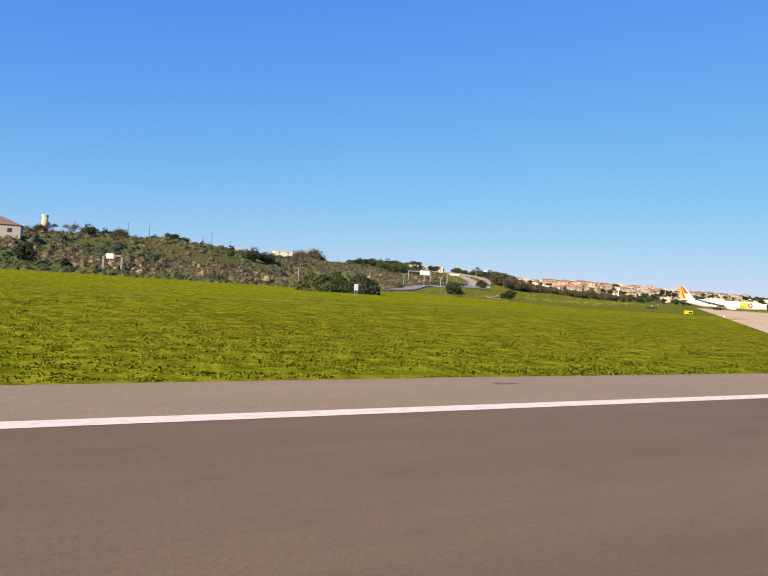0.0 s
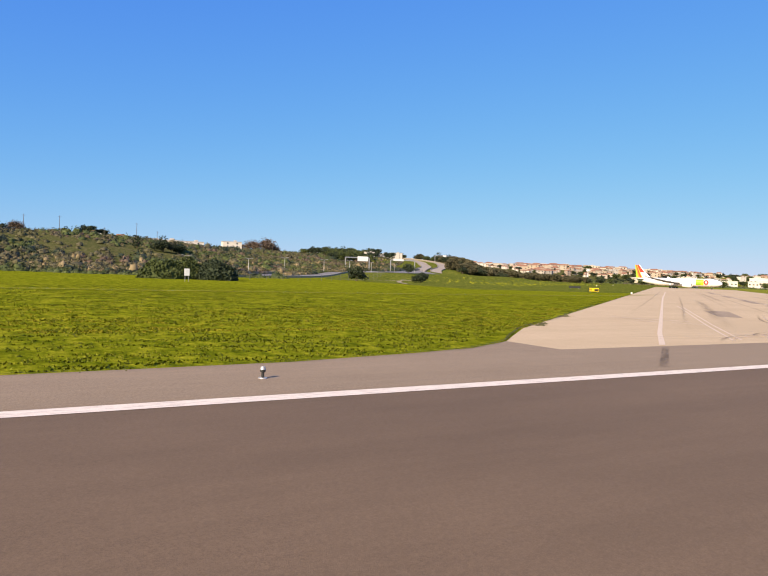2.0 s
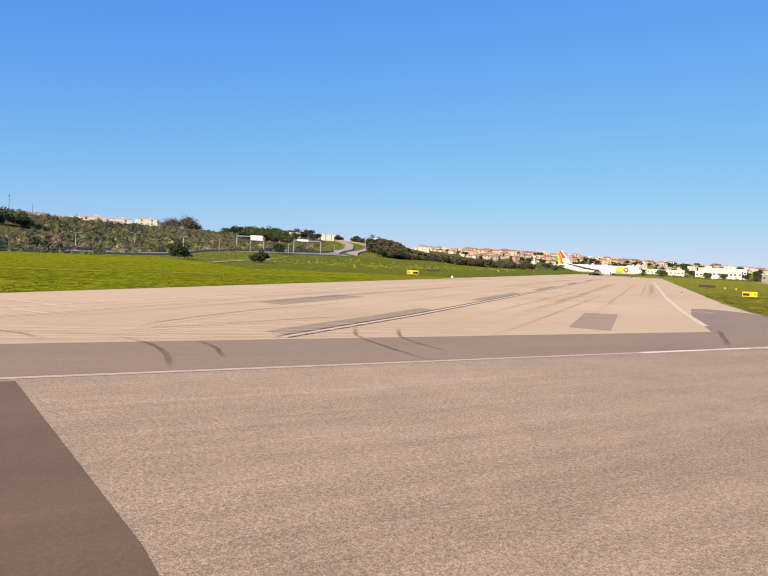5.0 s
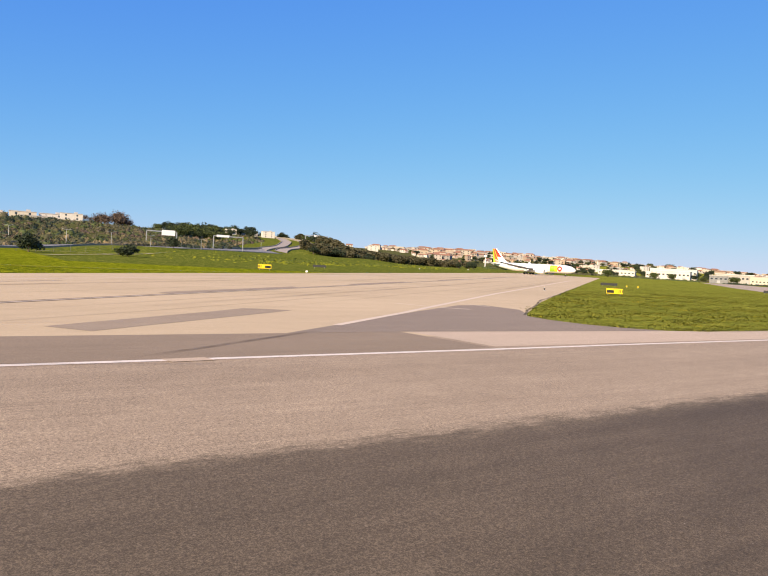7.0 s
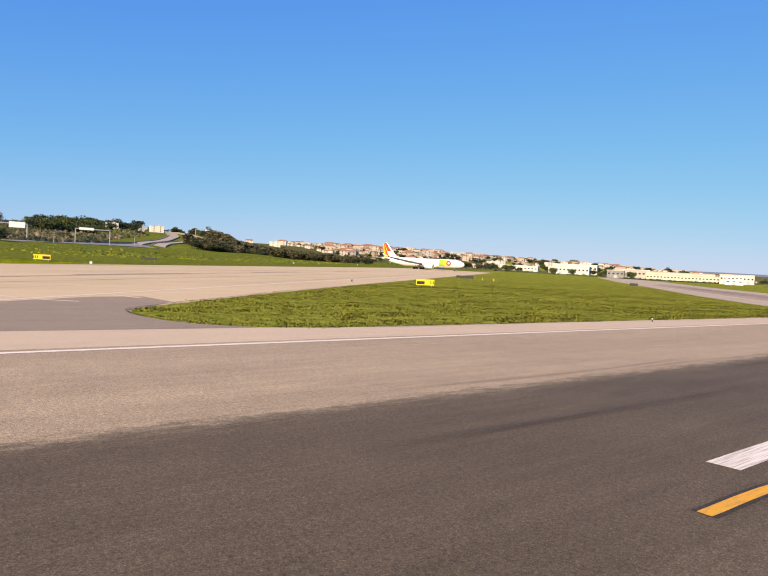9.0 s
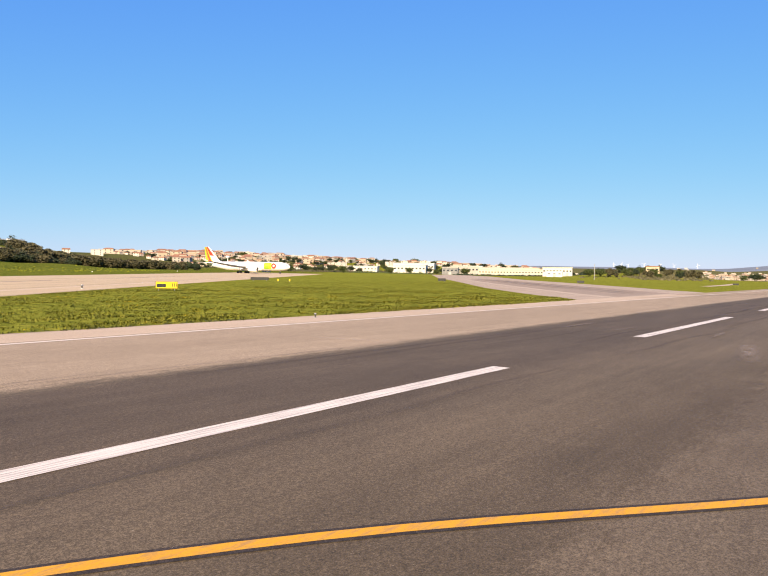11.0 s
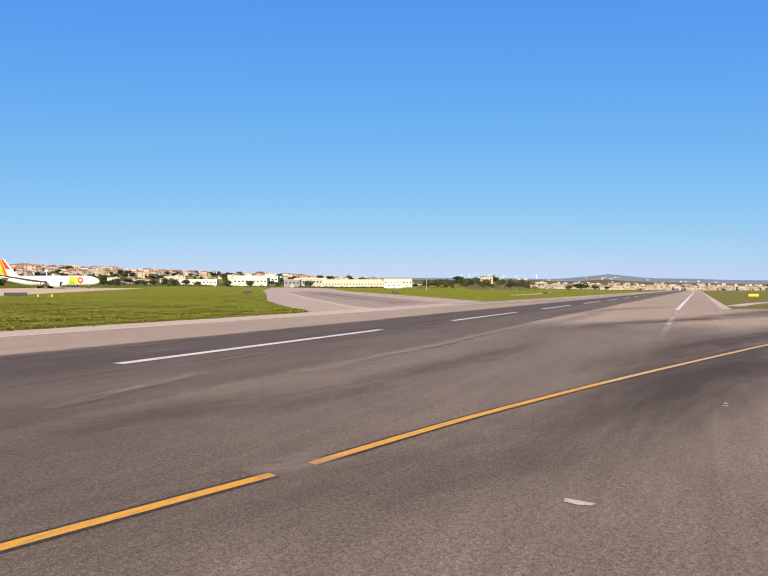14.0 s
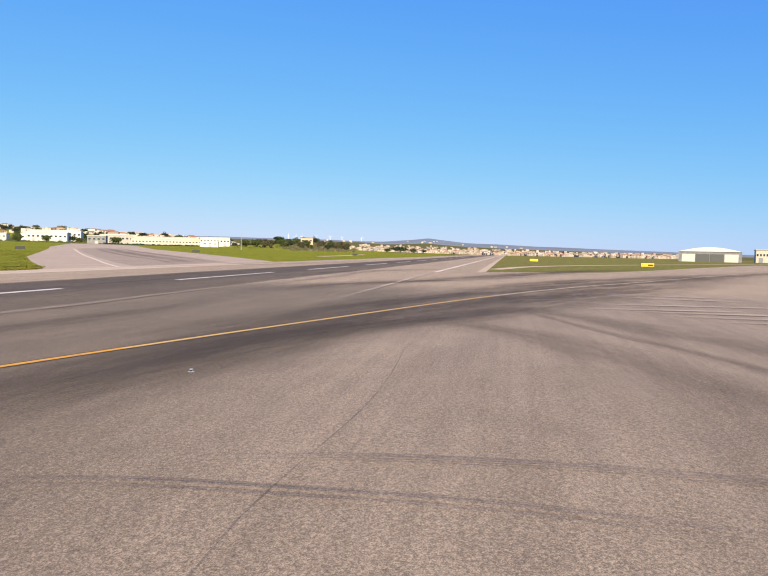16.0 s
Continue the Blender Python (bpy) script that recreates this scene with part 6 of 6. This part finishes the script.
spots = []
for k in range(3000):
    a = radians(rh.uniform(-14.0, 12.5))
    near = 1560 + 260 * abs(noise.noise((math.degrees(a) * 0.7, 0.3, 8.0)))
    d = near + (2650 - near) * rh.uniform(0, 1) ** 2.2
    if (a > radians(9) and rh.random() < 0.5) or noise.noise((math.degrees(a) * 1.3, d * 0.006, 5.0)) < -0.18:
        continue
    spots.append((200 + d * math.cos(a), d * math.sin(a), rh.uniform(5, 15), rh.uniform(5, 9), rh.choice((2.5, 3, 4, 4, 5, 7)), rh.uniform(-110, -60), rh.random() < 0.22))
town_mass("far_town", spots, "pale crowded far town at the foot of the hills")
spots = []
for k in range(330):
    f = rh.uniform(0, 1)
    x = 690 + 600 * f
    y = 690 - 90 * f + rh.uniform(0, 190)
    spots.append((x, y, rh.uniform(6, 15), rh.uniform(6, 9), rh.choice((3.5, 4.5, 5.5, 6.5)), rh.uniform(-60, 0), rh.random() < 0.62))
for k in range(170):
    a, d = radians(rh.uniform(22.5, 37)), rh.uniform(1120, 1420)
    spots.append((228 + d * math.cos(a), -30 + d * math.sin(a), rh.uniform(7, 20), rh.uniform(6, 10), rh.choice((3, 4, 5, 6)), rh.uniform(-80, -40), rh.random() < 0.5))
town_mass("town_roofs", spots, "crowded roofs of the town on the slope")
spots = []
for k in range(24):
    a = radians(rh.uniform(-4, 17))
    d = rh.uniform(2500, 3300)
    spots.append((200 + d * math.cos(a), d * math.sin(a), rh.uniform(6, 12), 8, rh.choice((3, 4, 5)), rh.uniform(-110, -60), False))
town_mass("ridge_houses", spots, "scattered pale houses on the far ridge")


def make_shed(name, x, y, rz, w, d, h, wall, roof, lab, bays, arch=0.0, cat="building", dark=None):
    """A long hall with a row of openings; its front faces -y in its own axes."""
    e = empty(name, pose(x, y, land(x, y), 0, 0, rz), lab, cat)
    bm = bmesh.new()
    box(bm, 0, 0, h / 2 - 1, w, d, h + 2)
    part("wall", bm, wall, e)
    bm = bmesh.new()
    if arch:
        rows = []
        for xx in (-w / 2 - 0.6, w / 2 + 0.6):
            rows.append([(xx, -d / 2 - 0.6 + (d + 1.2) * i / 12, h + arch * math.sin(math.pi * i / 12)) for i in range(13)])
        loft(bm, rows)
    else:
        box(bm, 0, 0, h + 0.4, w + 1, d + 1, 0.8, bevel=0.1)
    bmesh.ops.recalc_face_normals(bm, faces=bm.faces[:])
    part("roof", bm, roof, e)
    for k in range(bays):
        xx = -w / 2 + (k + 0.5) * w / bays
        bm = bmesh.new()
        box(bm, xx, -d / 2 - 0.02, h * 0.62, w / bays * 0.5, 0.2, h * 0.18)
        part("window", bm, dark or M_GLASS, e)
    for k in range(max(1, bays // 3)):
        xx = -w / 2 + (k + 0.5) * w / max(1, bays // 3)
        bm = bmesh.new()
        box(bm, xx, -d / 2 - 0.03, h * 0.2, 3.5, 0.24, h * 0.4)
        part("door", bm, M_GREYMETAL, e)
    return e


make_shed("warehouse", 922, 490, -62, 42, 30, 11, M_STUCCO[0], M_ROOF_WHITE, "large white flat-roofed warehouse", 9)
make_shed("warehouse", 955, 525, -62, 40, 30, 9, M_STUCCO[0], M_ROOF_WHITE, "tall white warehouse behind the first", 9)
make_shed("warehouse", 905, 560, -58, 46, 26, 8, M_STUCCO[0], M_ROOF_WHITE, "long low white hall of the works", 10)
make_shed("warehouse", 1010, 545, -62, 60, 26, 12, M_STUCCO[0], M_ROOF_WHITE, "tall white hall behind the warehouses", 12)
make_shed("warehouse", 1050, 480, -64, 46, 24, 12, M_STUCCO[4], M_ROOF_WHITE, "pale grey hall with a white roof", 9)
make_shed("office_block", 940, 440, -62, 20, 24, 9, M_WALL_GREY, M_ROOF_PALE, "dark grey block beside the warehouse", 4)
make_shed("depot", 1024, 385, -66, 105, 22, 8, M_STUCCO[1], M_STUCCO[1], "long cream-yellow depot with small windows", 26)
make_shed("depot", 1070, 422, -66, 84, 20, 11, M_STUCCO[1], M_ROOF_PALE, "long cream depot standing behind", 18)
make_shed("depot", 1012, 325, -70, 36, 22, 10.5, M_STUCCO[0], M_STUCCO[1], "cream and white depot end building", 9)
make_shed("garage", 955, 305, -70, 18, 12, 6, M_ROOF_WHITE, M_ROOF_WHITE, "low white garage beside the depot", 3)
make_shed("warehouse", 1180, 640, -60, 60, 30, 5, M_STUCCO[0], M_ROOF_WHITE, "long white warehouse in the town", 14)
make_shed("villa", 1096, 232, -75, 16, 14, 9, M_STUCCO[2], M_ROOF_RED, "orange-roofed villa among trees", 3, cat="house")
M_HANGAR = plain("dark_hangar_front", (0.10, 0.105, 0.10), 0.8, var=0.2)
hang = make_shed("hangar", 918, -226, -15.5, 50, 53, 9.5, M_WALL_GREY, M_ROOF_WHITE, "grey hangar with a white arched roof", 8, arch=4.2, cat="hangar", dark=M_HANGAR)
for k in range(4):
    bm = bmesh.new()
    box(bm, -25.1, -18 + 12 * k, 3.6, 0.3, 11.4, 7.2)
    part("sliding_door", bm, M_HANGAR if k % 3 else M_STUCCO[0], hang)
make_shed("terminal_block", 930, -302, -105, 60, 24, 12, M_STUCCO[1], M_ROOF_PALE, "cream block with a row of columns", 22)
crest = make_house(22, 12, 4.6, M_STUCCO[4], M_ROOF_BROWN, "hip", "grey-beige farmhouse with a brown hip roof on the crest", 1, "farmhouse")
crest.matrix_world = pose(13, 300, land(13, 300), 0, 0, -4)

# brick chimney tower beside the farmhouse
e = empty("chimney_tower", pose(33, 336, land(33, 336) - 0.5), "ochre round chimney tower with a pale top", "tower")
bm = bmesh.new()
tube(bm, (0, 0, 0), (0, 0, 7.6), 1.4, 1.3, 16)
part("shaft", bm, M_STUCCO[2], e, smooth=True)
bm = bmesh.new()
tube(bm, (0, 0, 7.6), (0, 0, 8.1), 1.5, 1.5, 16)
part("cap", bm, M_STUCCO[0], e)

# slender white mast and water tower
e = empty("water_tower", pose(742, 640, land(742, 640)), "white water tower above the houses", "tower")
bm = bmesh.new()
tube(bm, (0, 0, 0), (0, 0, 12), 0.6, 0.5, 12)
part("stem", bm, M_WHITE_BOARD, e)
bm = bmesh.new()
tube(bm, (0, 0, 11.5), (0, 0, 13), 0.8, 2.2, 16)
tube(bm, (0, 0, 13), (0, 0, 15), 2.2, 2.1, 16)
part("tank", bm, M_WHITE_BOARD, e)
e = empty("mast", pose(779, 194, land(779, 194)), "slender white mast at the field's edge", "mast")
bm = bmesh.new()
tube(bm, (0, 0, 0), (0, 0, 13), 0.3, 0.2, 10)
part("pole", bm, M_STEEL, e)
bm = bmesh.new()
box(bm, 0, 0, 13.2, 0.9, 0.9, 0.5, bevel=0.1)
part("head", bm, M_STEEL, e)


# ---- wind turbines on the far ridge ----
def make_turbine(x, y, rz, spin):
    e = empty("wind_turbine", pose(x, y, land(x, y) - 2, 0, 0, rz), "white wind turbine on the far ridge", "wind turbine", "far wind turbines")
    bm = bmesh.new()
    tube(bm, (0, 0, 0), (0, 0, 26), 1.3, 0.8, 10)
    part("tower", bm, M_WHITE_BOARD, e)
    bm = bmesh.new()
    box(bm, 0, 1, 26.5, 1.6, 4, 1.6, bevel=0.2)
    hub = part("nacelle", bm, M_WHITE_BOARD, e)
    for k in range(3):
        a = radians(spin + 120 * k)
        bm = bmesh.new()
        tube(bm, (0, -1.4, 26.5), (math.sin(a) * 14, -1.4, 26.5 + math.cos(a) * 14), 0.7, 0.2, 6)
        part("blade", bm, M_WHITE_BOARD, hub)


for k, a in enumerate((18.1, 17.5, 17.0, 15.8, 14.6, 13.6, 11.9)):
    d = 4250 + 60 * (k % 3)
    make_turbine(200 + d * math.cos(radians(a)), d * math.sin(radians(a)), -70, 17 * k)
